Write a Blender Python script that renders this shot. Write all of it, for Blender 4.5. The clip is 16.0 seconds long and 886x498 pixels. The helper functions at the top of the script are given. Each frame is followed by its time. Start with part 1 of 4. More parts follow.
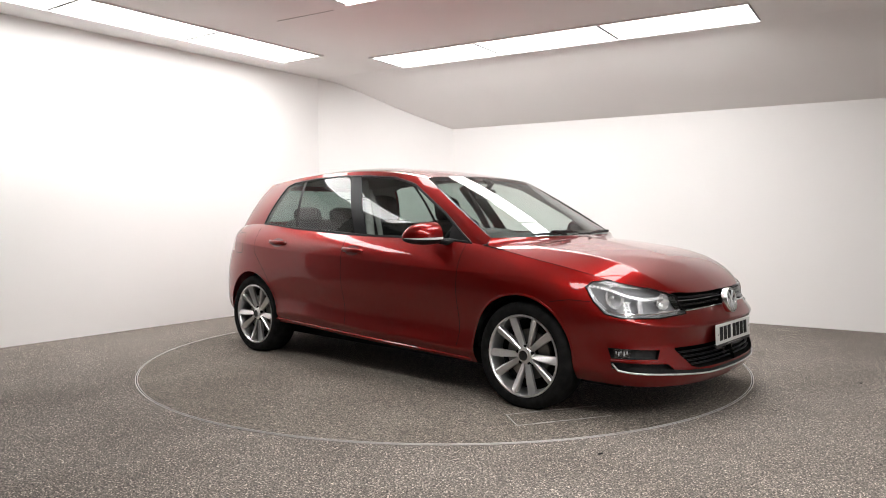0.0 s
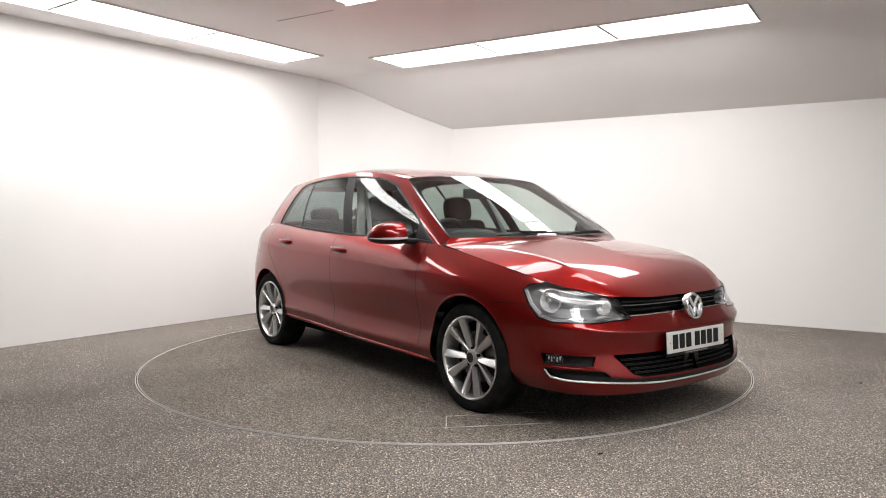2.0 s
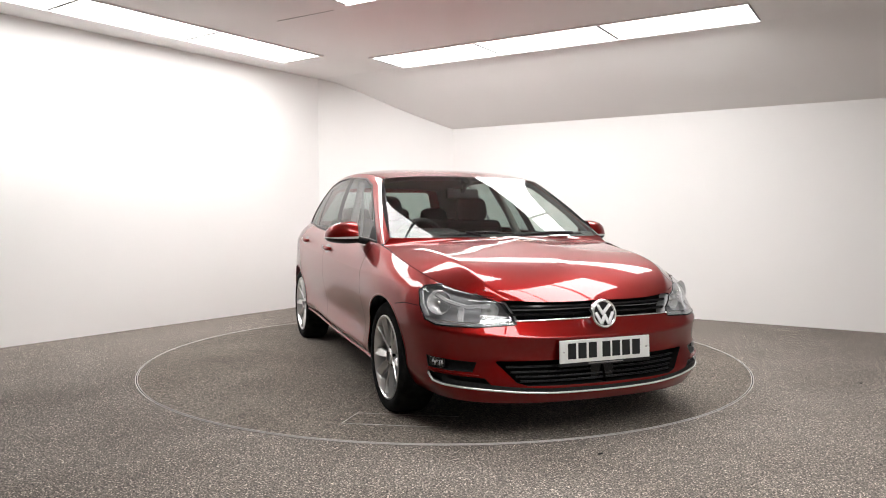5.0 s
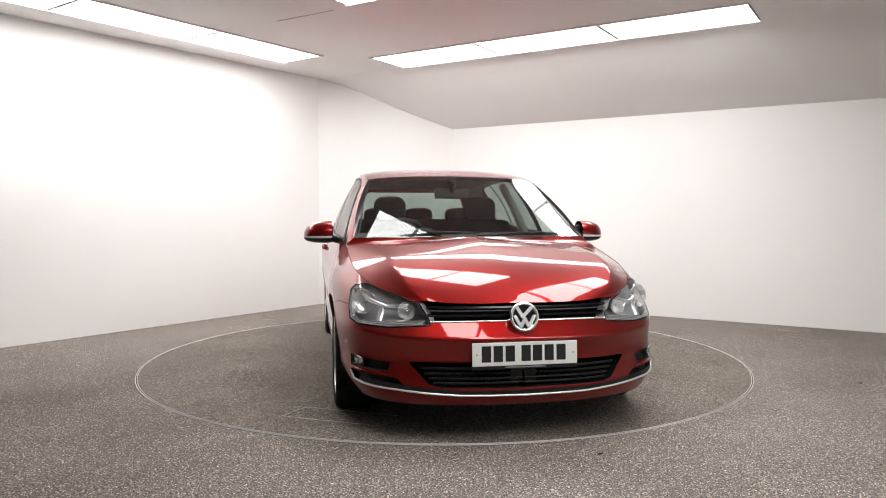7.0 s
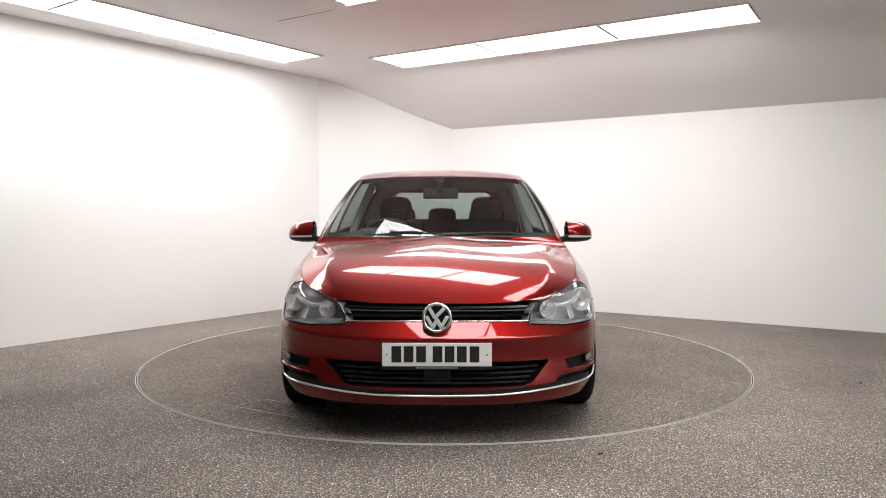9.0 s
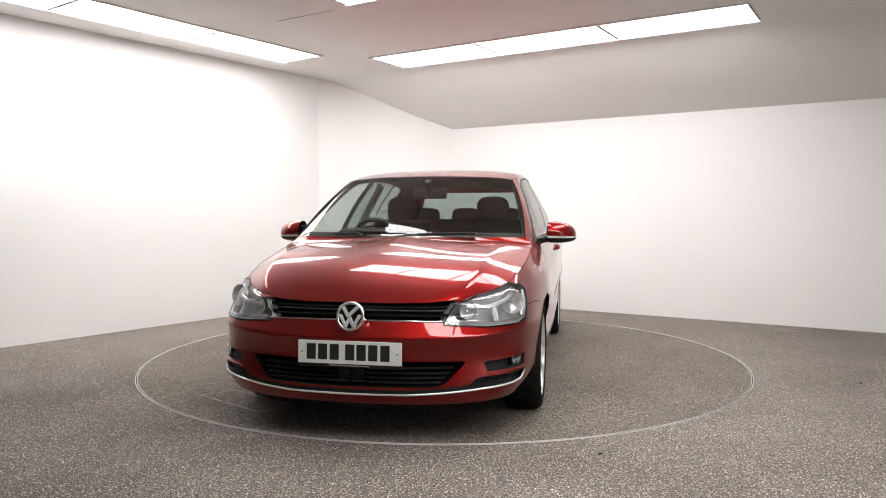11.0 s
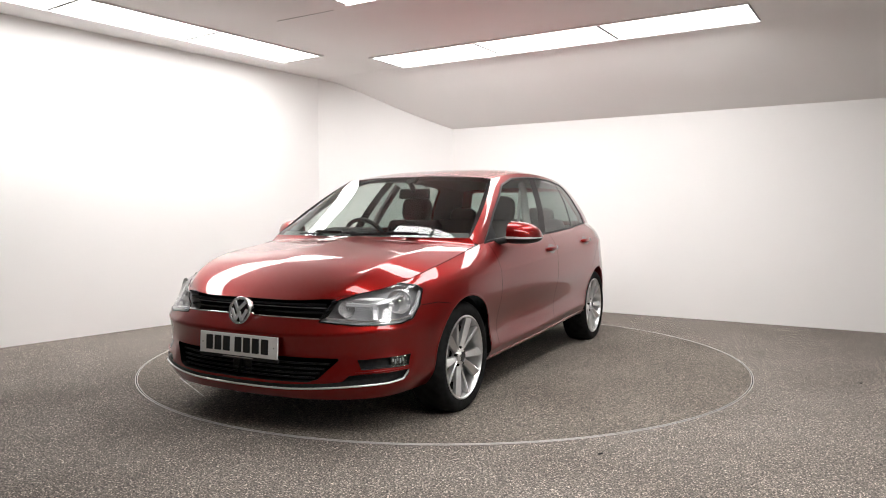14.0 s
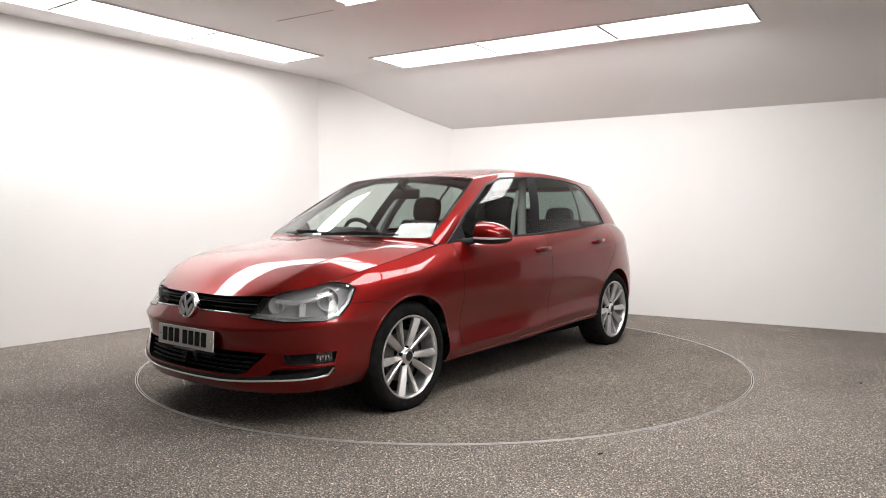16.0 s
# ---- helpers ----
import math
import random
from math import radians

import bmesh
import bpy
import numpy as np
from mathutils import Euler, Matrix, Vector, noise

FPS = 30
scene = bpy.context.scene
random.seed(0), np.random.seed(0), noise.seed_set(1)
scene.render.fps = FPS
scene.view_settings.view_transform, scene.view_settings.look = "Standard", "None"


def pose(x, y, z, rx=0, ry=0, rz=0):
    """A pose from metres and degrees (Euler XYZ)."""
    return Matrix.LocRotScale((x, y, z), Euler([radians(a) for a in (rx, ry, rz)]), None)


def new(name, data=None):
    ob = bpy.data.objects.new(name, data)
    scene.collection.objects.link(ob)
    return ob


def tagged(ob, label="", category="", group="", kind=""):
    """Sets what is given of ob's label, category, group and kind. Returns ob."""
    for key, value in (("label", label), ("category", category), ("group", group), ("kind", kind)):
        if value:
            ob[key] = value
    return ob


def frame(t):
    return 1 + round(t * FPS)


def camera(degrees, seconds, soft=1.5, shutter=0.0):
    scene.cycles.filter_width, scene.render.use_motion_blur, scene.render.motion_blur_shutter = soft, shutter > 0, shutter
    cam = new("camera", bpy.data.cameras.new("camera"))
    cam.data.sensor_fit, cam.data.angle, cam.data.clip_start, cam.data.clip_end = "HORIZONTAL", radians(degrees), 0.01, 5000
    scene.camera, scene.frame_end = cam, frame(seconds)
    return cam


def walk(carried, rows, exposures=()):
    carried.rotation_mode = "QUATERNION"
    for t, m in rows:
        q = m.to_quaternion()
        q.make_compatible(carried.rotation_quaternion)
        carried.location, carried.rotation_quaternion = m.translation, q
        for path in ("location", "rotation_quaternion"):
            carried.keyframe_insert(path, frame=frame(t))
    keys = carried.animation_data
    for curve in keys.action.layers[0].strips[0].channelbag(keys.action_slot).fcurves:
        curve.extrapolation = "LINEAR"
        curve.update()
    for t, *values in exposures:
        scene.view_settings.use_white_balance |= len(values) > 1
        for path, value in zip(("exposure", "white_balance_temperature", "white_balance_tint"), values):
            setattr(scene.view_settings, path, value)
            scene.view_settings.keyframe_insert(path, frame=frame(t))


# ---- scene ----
from mathutils.bvhtree import BVHTree
from mathutils.interpolate import poly_3d_calc

cam = camera(62.76, 16.0, 1.0)
EYE = (0.0, -5.646, 1.102)
TILT, PAN = -2.739, 0.103
walk(cam, [(0.0, pose(*EYE, 90 + TILT, 0, PAN)), (16.0, pose(*EYE, 90 + TILT, 0, PAN))], exposures=[(0.0, 0.0), (16.0, 0.0)])

# ---- light: closed studio, only the ceiling panels shine ----
world = bpy.data.worlds.new("world")
world.use_nodes = True
world.node_tree.nodes["Background"].inputs[0].default_value = (0.02, 0.02, 0.02, 1)
scene.world = world
PANEL_GLOW = 12.6

# ---- materials ----
def material(name, colour, rough=0.5, metal=0.0, coat=0.0, spec=0.5):
    m = bpy.data.materials.new(name)
    m.use_nodes = True
    b = m.node_tree.nodes["Principled BSDF"]
    b.inputs["Base Color"].default_value = (*colour, 1)
    b.inputs["Roughness"].default_value = rough
    b.inputs["Metallic"].default_value = metal
    b.inputs["Coat Weight"].default_value = coat
    b.inputs["Coat Roughness"].default_value = 0.02
    b.inputs["Specular IOR Level"].default_value = spec
    return m


def nodes_of(m):
    t = m.node_tree
    return t, t.nodes, t.links, t.nodes["Principled BSDF"]


def vary(m, scale, low, high, detail=6.0, bump=0.0, bump_scale=None, object_space=True):
    """Two noises: one mixes the colours low and high, a finer one gives relief."""
    t, n, l, b = nodes_of(m)
    co = n.new("ShaderNodeTexCoord")
    no = n.new("ShaderNodeTexNoise")
    no.inputs["Scale"].default_value, no.inputs["Detail"].default_value = scale, detail
    l.new(co.outputs["Object"], no.inputs["Vector"])
    r = n.new("ShaderNodeValToRGB")
    r.color_ramp.elements[0].position, r.color_ramp.elements[1].position = 0.35, 0.65
    r.color_ramp.elements[0].color, r.color_ramp.elements[1].color = (*low, 1), (*high, 1)
    l.new(no.outputs["Fac"], r.inputs["Fac"])
    l.new(r.outputs["Color"], b.inputs["Base Color"])
    if bump:
        nb = n.new("ShaderNodeTexNoise")
        nb.inputs["Scale"].default_value, nb.inputs["Detail"].default_value = bump_scale or scale * 8, 3
        l.new(co.outputs["Object"], nb.inputs["Vector"])
        bp = n.new("ShaderNodeBump")
        bp.inputs["Strength"].default_value, bp.inputs["Distance"].default_value = bump, 0.002
        l.new(nb.outputs["Fac"], bp.inputs["Height"])
        l.new(bp.outputs["Normal"], b.inputs["Normal"])
    return m


def floor_material(name, tone, fine, flecks, dirt=None):
    """Speckled flecked carpet: dark ground with pale flecks, large soft soiling."""
    m = material(name, (0.1, 0.09, 0.085), 0.9, spec=0.2)
    t, n, l, b = nodes_of(m)
    co = n.new("ShaderNodeTexCoord")
    fleck = n.new("ShaderNodeTexNoise")
    fleck.inputs["Scale"].default_value, fleck.inputs["Detail"].default_value = fine, 5.0
    fleck.inputs["Roughness"].default_value = 0.72
    soil = n.new("ShaderNodeTexNoise")
    soil.inputs["Scale"].default_value, soil.inputs["Detail"].default_value = 1.3, 5.0
    for x in (fleck, soil):
        l.new(co.outputs["Object"], x.inputs["Vector"])
    r = n.new("ShaderNodeValToRGB")
    e = r.color_ramp.elements
    e[0].position, e[0].color = 0.36, (*[c * 0.20 for c in tone], 1)
    e[1].position, e[1].color = 0.66, (*[c * 2.4 for c in tone], 1)
    mid = e.new(0.5)
    mid.color = (*tone, 1)
    l.new(fleck.outputs["Fac"], r.inputs["Fac"])
    cell = n.new("ShaderNodeTexVoronoi")
    cell.inputs["Scale"].default_value = fine * 1.75
    l.new(co.outputs["Object"], cell.inputs["Vector"])
    sep = n.new("ShaderNodeSeparateColor")
    l.new(cell.outputs["Color"], sep.inputs[0])
    r3 = n.new("ShaderNodeValToRGB")
    r3.color_ramp.interpolation = "CONSTANT"
    q = r3.color_ramp.elements
    q[0].position, q[0].color = 0.0, (0.55, 0.55, 0.55, 1)
    q[1].position, q[1].color = 0.91, (3.4, 3.3, 3.2, 1)
    a = q.new(0.28)
    a.color = (0.95, 0.95, 0.95, 1)
    a = q.new(0.72)
    a.color = (1.5, 1.48, 1.45, 1)
    l.new(sep.outputs[0], r3.inputs["Fac"])
    m2 = n.new("ShaderNodeMix")
    m2.data_type, m2.blend_type = "RGBA", "MULTIPLY"
    m2.inputs[0].default_value = flecks
    l.new(r.outputs["Color"], m2.inputs[6])
    l.new(r3.outputs["Color"], m2.inputs[7])
    mx = n.new("ShaderNodeMix")
    mx.data_type, mx.blend_type = "RGBA", "MULTIPLY"
    mx.inputs[0].default_value = 0.58
    r2 = n.new("ShaderNodeValToRGB")
    r2.color_ramp.elements[0].position, r2.color_ramp.elements[0].color = 0.3, (0.62, 0.6, 0.58, 1)
    r2.color_ramp.elements[1].position, r2.color_ramp.elements[1].color = 0.62, (1, 1, 1, 1)
    l.new(soil.outputs["Fac"], r2.inputs["Fac"])
    l.new(m2.outputs[2], mx.inputs[6])
    l.new(r2.outputs["Color"], mx.inputs[7])
    last = mx.outputs[2]
    if dirt:
        # a broad trodden, dirty patch with an uneven edge
        off = n.new("ShaderNodeVectorMath")
        off.operation = "DISTANCE"
        off.inputs[1].default_value = (dirt[0], dirt[1], 0)
        l.new(co.outputs["Object"], off.inputs[0])
        wob = n.new("ShaderNodeMath")
        wob.operation = "MULTIPLY_ADD"
        wob.inputs[1].default_value = 1.6
        l.new(soil.outputs["Fac"], wob.inputs[0])
        l.new(off.outputs["Value"], wob.inputs[2])
        ramp = n.new("ShaderNodeMapRange")
        for i, q in enumerate((0.8, dirt[2] + 0.8, 0.80, 1.0)):
            ramp.inputs[i + 1].default_value = q
        l.new(wob.outputs[0], ramp.inputs[0])
        soiled = n.new("ShaderNodeMix")
        soiled.data_type, soiled.blend_type = "RGBA", "MULTIPLY"
        soiled.inputs[0].default_value = 1.0
        l.new(last, soiled.inputs[6])
        l.new(ramp.outputs[0], soiled.inputs[7])
        last = soiled.outputs[2]
    l.new(last, b.inputs["Base Color"])
    bp = n.new("ShaderNodeBump")
    bp.inputs["Strength"].default_value, bp.inputs["Distance"].default_value = 0.5, 0.004
    l.new(fleck.outputs["Fac"], bp.inputs["Height"])
    l.new(bp.outputs["Normal"], b.inputs["Normal"])
    return m


def glass_material(name, tint, rough=0.0, gloss=0.055):
    m = bpy.data.materials.new(name)
    m.use_nodes = True
    t = m.node_tree
    n, l = t.nodes, t.links
    n.clear()
    out = n.new("ShaderNodeOutputMaterial")
    tr = n.new("ShaderNodeBsdfTransparent")
    tr.inputs[0].default_value = (*tint, 1)
    gl = n.new("ShaderNodeBsdfGlossy")
    gl.inputs["Roughness"].default_value = rough
    lw = n.new("ShaderNodeLayerWeight")
    lw.inputs["Blend"].default_value = 0.5
    pw = n.new("ShaderNodeMath")
    pw.operation = "POWER"
    pw.inputs[1].default_value = 4.6
    l.new(lw.outputs["Facing"], pw.inputs[0])
    fr = n.new("ShaderNodeMath")
    fr.operation, fr.use_clamp = "MULTIPLY_ADD", True
    fr.inputs[1].default_value, fr.inputs[2].default_value = 0.85, gloss
    l.new(pw.outputs[0], fr.inputs[0])
    mx = n.new("ShaderNodeMixShader")
    l.new(fr.outputs[0], mx.inputs[0])
    l.new(tr.outputs[0], mx.inputs[1])
    l.new(gl.outputs[0], mx.inputs[2])
    l.new(mx.outputs[0], out.inputs[0])
    return m


def glow_material(name, colour, strength):
    m = material(name, colour, 0.4)
    b = m.node_tree.nodes["Principled BSDF"]
    b.inputs["Emission Color"].default_value = (*colour, 1)
    b.inputs["Emission Strength"].default_value = strength
    return m


def paint_material():
    m = material("red_pearl_paint", (0.17, 0.004, 0.004), 0.37, 0.8, 1.0, 0.05)
    m.node_tree.nodes["Principled BSDF"].inputs["Coat IOR"].default_value = 1.48
    t, n, l, b = nodes_of(m)
    co = n.new("ShaderNodeTexCoord")
    fl = n.new("ShaderNodeTexVoronoi")
    fl.inputs["Scale"].default_value = 900.0
    l.new(co.outputs["Object"], fl.inputs["Vector"])
    r = n.new("ShaderNodeValToRGB")
    r.color_ramp.elements[0].color = (0.172, 0.0030, 0.0026, 1)
    r.color_ramp.elements[1].color = (0.228, 0.0046, 0.0038, 1)
    l.new(fl.outputs["Color"], r.inputs["Fac"])
    l.new(r.outputs["Color"], b.inputs["Base Color"])
    return m


M_WALL = vary(material("white_wall_paint", (0.8, 0.79, 0.78), 0.75, spec=0.2), 0.6, (0.825, 0.812, 0.803), (0.85, 0.837, 0.828), bump=0.15, bump_scale=40)
M_CEIL = vary(material("white_ceiling_paint", (0.8, 0.79, 0.78), 0.8, spec=0.2), 0.8, (0.85, 0.83, 0.82), (0.88, 0.865, 0.855), bump=0.1, bump_scale=60)
M_GREYWALL = vary(material("grey_wall_paint", (0.3, 0.29, 0.28), 0.8, spec=0.2), 0.6, (0.17, 0.165, 0.16), (0.20, 0.195, 0.19), bump=0.15, bump_scale=40)
M_FLOOR = floor_material("flecked_carpet", (0.176, 0.158, 0.142), 112.0, 0.90, (-2.5, -1.5, 1.6))
M_DISC = floor_material("flecked_carpet_worn", (0.150, 0.133, 0.115), 118.0, 0.62)
M_PANEL = glow_material("light_diffuser", (1.0, 0.985, 0.97), PANEL_GLOW)
M_PANEL_EDGE = material("panel_edge_grey", (0.22, 0.215, 0.21), 0.5)
M_TRIM = material("turntable_edge_metal", (0.56, 0.54, 0.52), 0.45, 0.3)
M_GAP = material("black_gap", (0.01, 0.01, 0.01), 0.9)
M_TAPE = vary(material("scuffed_white_tape", (0.5, 0.48, 0.46), 0.8), 30, (0.26, 0.24, 0.22), (0.55, 0.52, 0.49))
M_PAINT = paint_material()
M_SEAM = material("panel_seam_dark_red", (0.012, 0.002, 0.002), 0.8, spec=0.1)
# darkened copy of the body red, for the shade behind the handles
M_CUP = material("shaded_red_recess", (0.10, 0.003, 0.004), 0.3, 0.5, 1.0)
M_BLACK = vary(material("black_plastic", (0.012, 0.012, 0.013), 0.42, spec=0.22), 60, (0.010, 0.010, 0.011), (0.018, 0.018, 0.019), bump=0.1)
M_GLOSSBLACK = material("gloss_black", (0.006, 0.006, 0.007), 0.16, spec=0.3)
M_PILLAR = material("satin_black_pillar", (0.006, 0.006, 0.007), 0.3, spec=0.12)
M_CHROME = material("chrome", (0.82, 0.82, 0.83), 0.07, 1.0)
M_BRIGHT = material("bright_trim", (0.88, 0.88, 0.88), 0.16, 0.6)
M_ALLOY = vary(material("silver_alloy", (0.6, 0.6, 0.6), 0.28, 0.85), 12, (0.68, 0.68, 0.68), (0.76, 0.76, 0.76))
M_TYRE = vary(material("tyre_rubber", (0.012, 0.012, 0.012), 0.85, spec=0.08), 20, (0.008, 0.008, 0.008), (0.016, 0.016, 0.016), bump=0.3, bump_scale=120)
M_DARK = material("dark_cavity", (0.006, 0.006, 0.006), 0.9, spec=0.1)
M_FABRIC = vary(material("charcoal_seat_cloth", (0.02, 0.02, 0.021), 0.9, spec=0.1), 40, (0.014, 0.014, 0.015), (0.028, 0.028, 0.029), bump=0.4)
M_BELT = vary(material("grey_belt_webbing", (0.3, 0.3, 0.29), 0.8), 200, (0.24, 0.24, 0.235), (0.34, 0.34, 0.33))
M_LINING = vary(material("pale_grey_headlining", (0.35, 0.34, 0.33), 0.9), 30, (0.20, 0.195, 0.19), (0.25, 0.245, 0.24))
M_GLASS = glass_material("clear_glass", (0.79, 0.86, 0.83))
M_PRIVACY = glass_material("tinted_glass", (0.37, 0.445, 0.42))
M_LENS = glass_material("lamp_lens", (0.95, 0.96, 0.97), gloss=0.07)
M_HOUSING = material("lamp_inner_grey", (0.30, 0.303, 0.308), 0.33, 0.0)
M_LAMPGREY = material("lamp_housing_grey", (0.20, 0.205, 0.21), 0.28, 0.6)
M_REFLECTOR = material("lamp_reflector", (0.90, 0.91, 0.93), 0.22, 0.6)
M_PLATE = material("white_plate", (0.72, 0.72, 0.70), 0.4)
M_TAILRED = material("red_lamp_lens", (0.35, 0.01, 0.012), 0.1, 0, 1.0)
M_DISCBRAKE = material("brake_steel", (0.22, 0.21, 0.2), 0.45, 0.9)


# ---- mesh helpers ----
def part(name, bm, mat, parent=None, label="", smooth=False, bevel=0.0):
    bm.normal_update()
    me = bpy.data.meshes.new(name)
    bm.to_mesh(me)
    bm.free()
    me.materials.append(mat)
    if smooth:
        me.shade_smooth()
    ob = new(name, me)
    if parent is not None:
        ob.parent = parent
    if label:
        tagged(ob, label)
    if bevel:
        bv = ob.modifiers.new("bevel", "BEVEL")
        bv.width, bv.segments, bv.limit_method, bv.angle_limit = bevel, 2, "ANGLE", radians(40)
    return ob


def thing(name, label, category, at=None, group=""):
    ob = new(name)
    ob.empty_display_size = 0.1
    if at is not None:
        ob.matrix_basis = at
    return tagged(ob, label, category, group)


def box(x0, x1, y0, y1, z0, z1, bm=None):
    bm = bm or bmesh.new()
    bmesh.ops.create_cube(bm, size=1.0, matrix=Matrix.LocRotScale(((x0 + x1) / 2, (y0 + y1) / 2, (z0 + z1) / 2), None, (x1 - x0, y1 - y0, z1 - z0)))
    return bm


def prism(poly, z0, z1, bm=None):
    """An upright block over a plan polygon, which runs anticlockwise."""
    bm = bm or bmesh.new()
    lo = [bm.verts.new((x, y, z0)) for x, y in poly]
    hi = [bm.verts.new((x, y, z1)) for x, y in poly]
    bm.faces.new(lo[::-1])
    bm.faces.new(hi)
    for i in range(len(poly)):
        j = (i + 1) % len(poly)
        bm.faces.new((lo[i], lo[j], hi[j], hi[i]))
    return bm


def lathe(profile, steps=48, axis="y", bm=None):
    """Turns a profile of (radius, height) round an axis through the origin."""
    bm = bm or bmesh.new()
    rings = []
    for r, h in profile:
        ring = []
        for k in range(steps):
            a = 2 * math.pi * k / steps
            c, s = r * math.cos(a), r * math.sin(a)
            ring.append(bm.verts.new((c, h, s) if axis == "y" else (c, s, h) if axis == "z" else (h, c, s)))
        rings.append(ring)
    for a, b in zip(rings, rings[1:]):
        for k in range(steps):
            j = (k + 1) % steps
            bm.faces.new((a[k], a[j], b[j], b[k]))
    return bm


def grid_mesh(G, bm=None, flip=False):
    """A sheet over an array of points (rows, columns, 3)."""
    bm = bm or bmesh.new()
    vs = [[bm.verts.new(p) for p in row] for row in G]
    for i in range(len(vs) - 1):
        for j in range(len(vs[0]) - 1):
            q = (vs[i][j], vs[i + 1][j], vs[i + 1][j + 1], vs[i][j + 1])
            if len({v.co.to_tuple(6) for v in q}) < 3:
                continue
            bm.faces.new(q[::-1] if flip else q)
    return bm


def spline(knots, P, q):
    """Natural cubic spline through the rows of P at the knots, at the places q."""
    k, P, q = np.asarray(knots, float), np.asarray(P, float), np.asarray(q, float)
    n, h = len(k), np.diff(np.asarray(knots, float))
    A, b = np.eye(n), np.zeros_like(P)
    for i in range(1, n - 1):
        A[i, i - 1:i + 2] = h[i - 1], 2 * (h[i - 1] + h[i]), h[i]
        b[i] = 6 * ((P[i + 1] - P[i]) / h[i] - (P[i] - P[i - 1]) / h[i - 1])
    m = np.linalg.solve(A, b)
    i = np.clip(np.searchsorted(k, q) - 1, 0, n - 2)
    u, w, hh = (k[i + 1] - q)[:, None], (q - k[i])[:, None], h[i][:, None]
    return m[i] * u**3 / (6 * hh) + m[i + 1] * w**3 / (6 * hh) + (P[i] / hh - m[i] * hh / 6) * u + (P[i + 1] / hh - m[i + 1] * hh / 6) * w


def tube(points, radius, bm=None, sides=8, closed=False):
    bm = bm or bmesh.new()
    pts = [Vector(p) for p in points]
    rings = []
    for i, p in enumerate(pts):
        a = pts[i - 1] if i or closed else p
        b = pts[(i + 1) % len(pts)] if i < len(pts) - 1 or closed else p
        d = (b - a).normalized()
        u = d.cross(Vector((0, 0, 1)))
        u = u.normalized() if u.length > 1e-4 else Vector((1, 0, 0))
        w = d.cross(u)
        rings.append([bm.verts.new(p + radius * (math.cos(2 * math.pi * k / sides) * u + math.sin(2 * math.pi * k / sides) * w)) for k in range(sides)])
    pairs = list(zip(rings, rings[1:])) + ([(rings[-1], rings[0])] if closed else [])
    for a, b in pairs:
        for k in range(sides):
            bm.faces.new((a[k], a[(k + 1) % sides], b[(k + 1) % sides], b[k]))
    if not closed:
        bm.faces.new(rings[0])
        bm.faces.new(rings[-1][::-1])
    return bm


# ---- the room ----
CEIL = 2.74
LOW = 2.17
LW = np.array([0.586, 0.810])          # along the left wall, away from the camera
RW = np.array([0.848, -0.530])         # along the right wall, towards the camera
LN, RN = np.array([0.810, -0.586]), np.array([-0.530, -0.848])   # into the room
A = np.array([-1.53, 3.235])           # where left wall and chamfer meet
B = np.array([0.105, 3.555])           # where chamfer and right wall meet
LB = A - LW * 8.6                     # far end of the left wall
RB = B + RW * 8.3                      # far end of the right wall
NB = RB - LW * 8.4


def wall_piece(name, p, q, top, label, mat=None):
    d = (q - p) / np.linalg.norm(q - p)
    n = np.array([d[1], -d[0]]) * 0.12
    ob = part(name, prism([tuple(p), tuple(p + n), tuple(q + n), tuple(q)][::-1], 0.0, top), mat or M_WALL)
    return tagged(ob, label, "wall", kind="structure")


LM, RM = A - LW * 4.15, B + RW * 5.5     # where the white paint ends
wall_piece("wall_left", A, LM, CEIL, "plain white painted studio wall beside turntable")
wall_piece("wall_left_end", LM, LB, CEIL, "dark grey painted wall beside the white studio wall", M_GREYWALL)
wall_piece("wall_chamfer", B, A, CEIL, "white chamfered corner wall of the studio")
wall_piece("wall_right_end", RB, RM, CEIL, "dark grey painted wall beside the white studio wall", M_GREYWALL)
wall_piece("wall_right", RM, B, CEIL, "plain white painted wall under sloping ceiling")
# unseen closing wall, kept white so it bounces light to the right side
wall_piece("wall_back", NB, RB, CEIL, "unseen white end wall added to bounce light")
# unseen closing wall, grey so the car's paint reflects something dark
wall_piece("wall_near", LB, NB, CEIL, "unseen grey wall added behind the camera to darken reflections", M_GREYWALL)


def ground_polygon():
    return [tuple(A), tuple(LB), tuple(NB), tuple(RB), tuple(B)]


floor = tagged(part("floor", prism(ground_polygon(), -0.12, 0.0), M_FLOOR), "grey-brown flecked carpet studio floor", "floor", kind="structure")

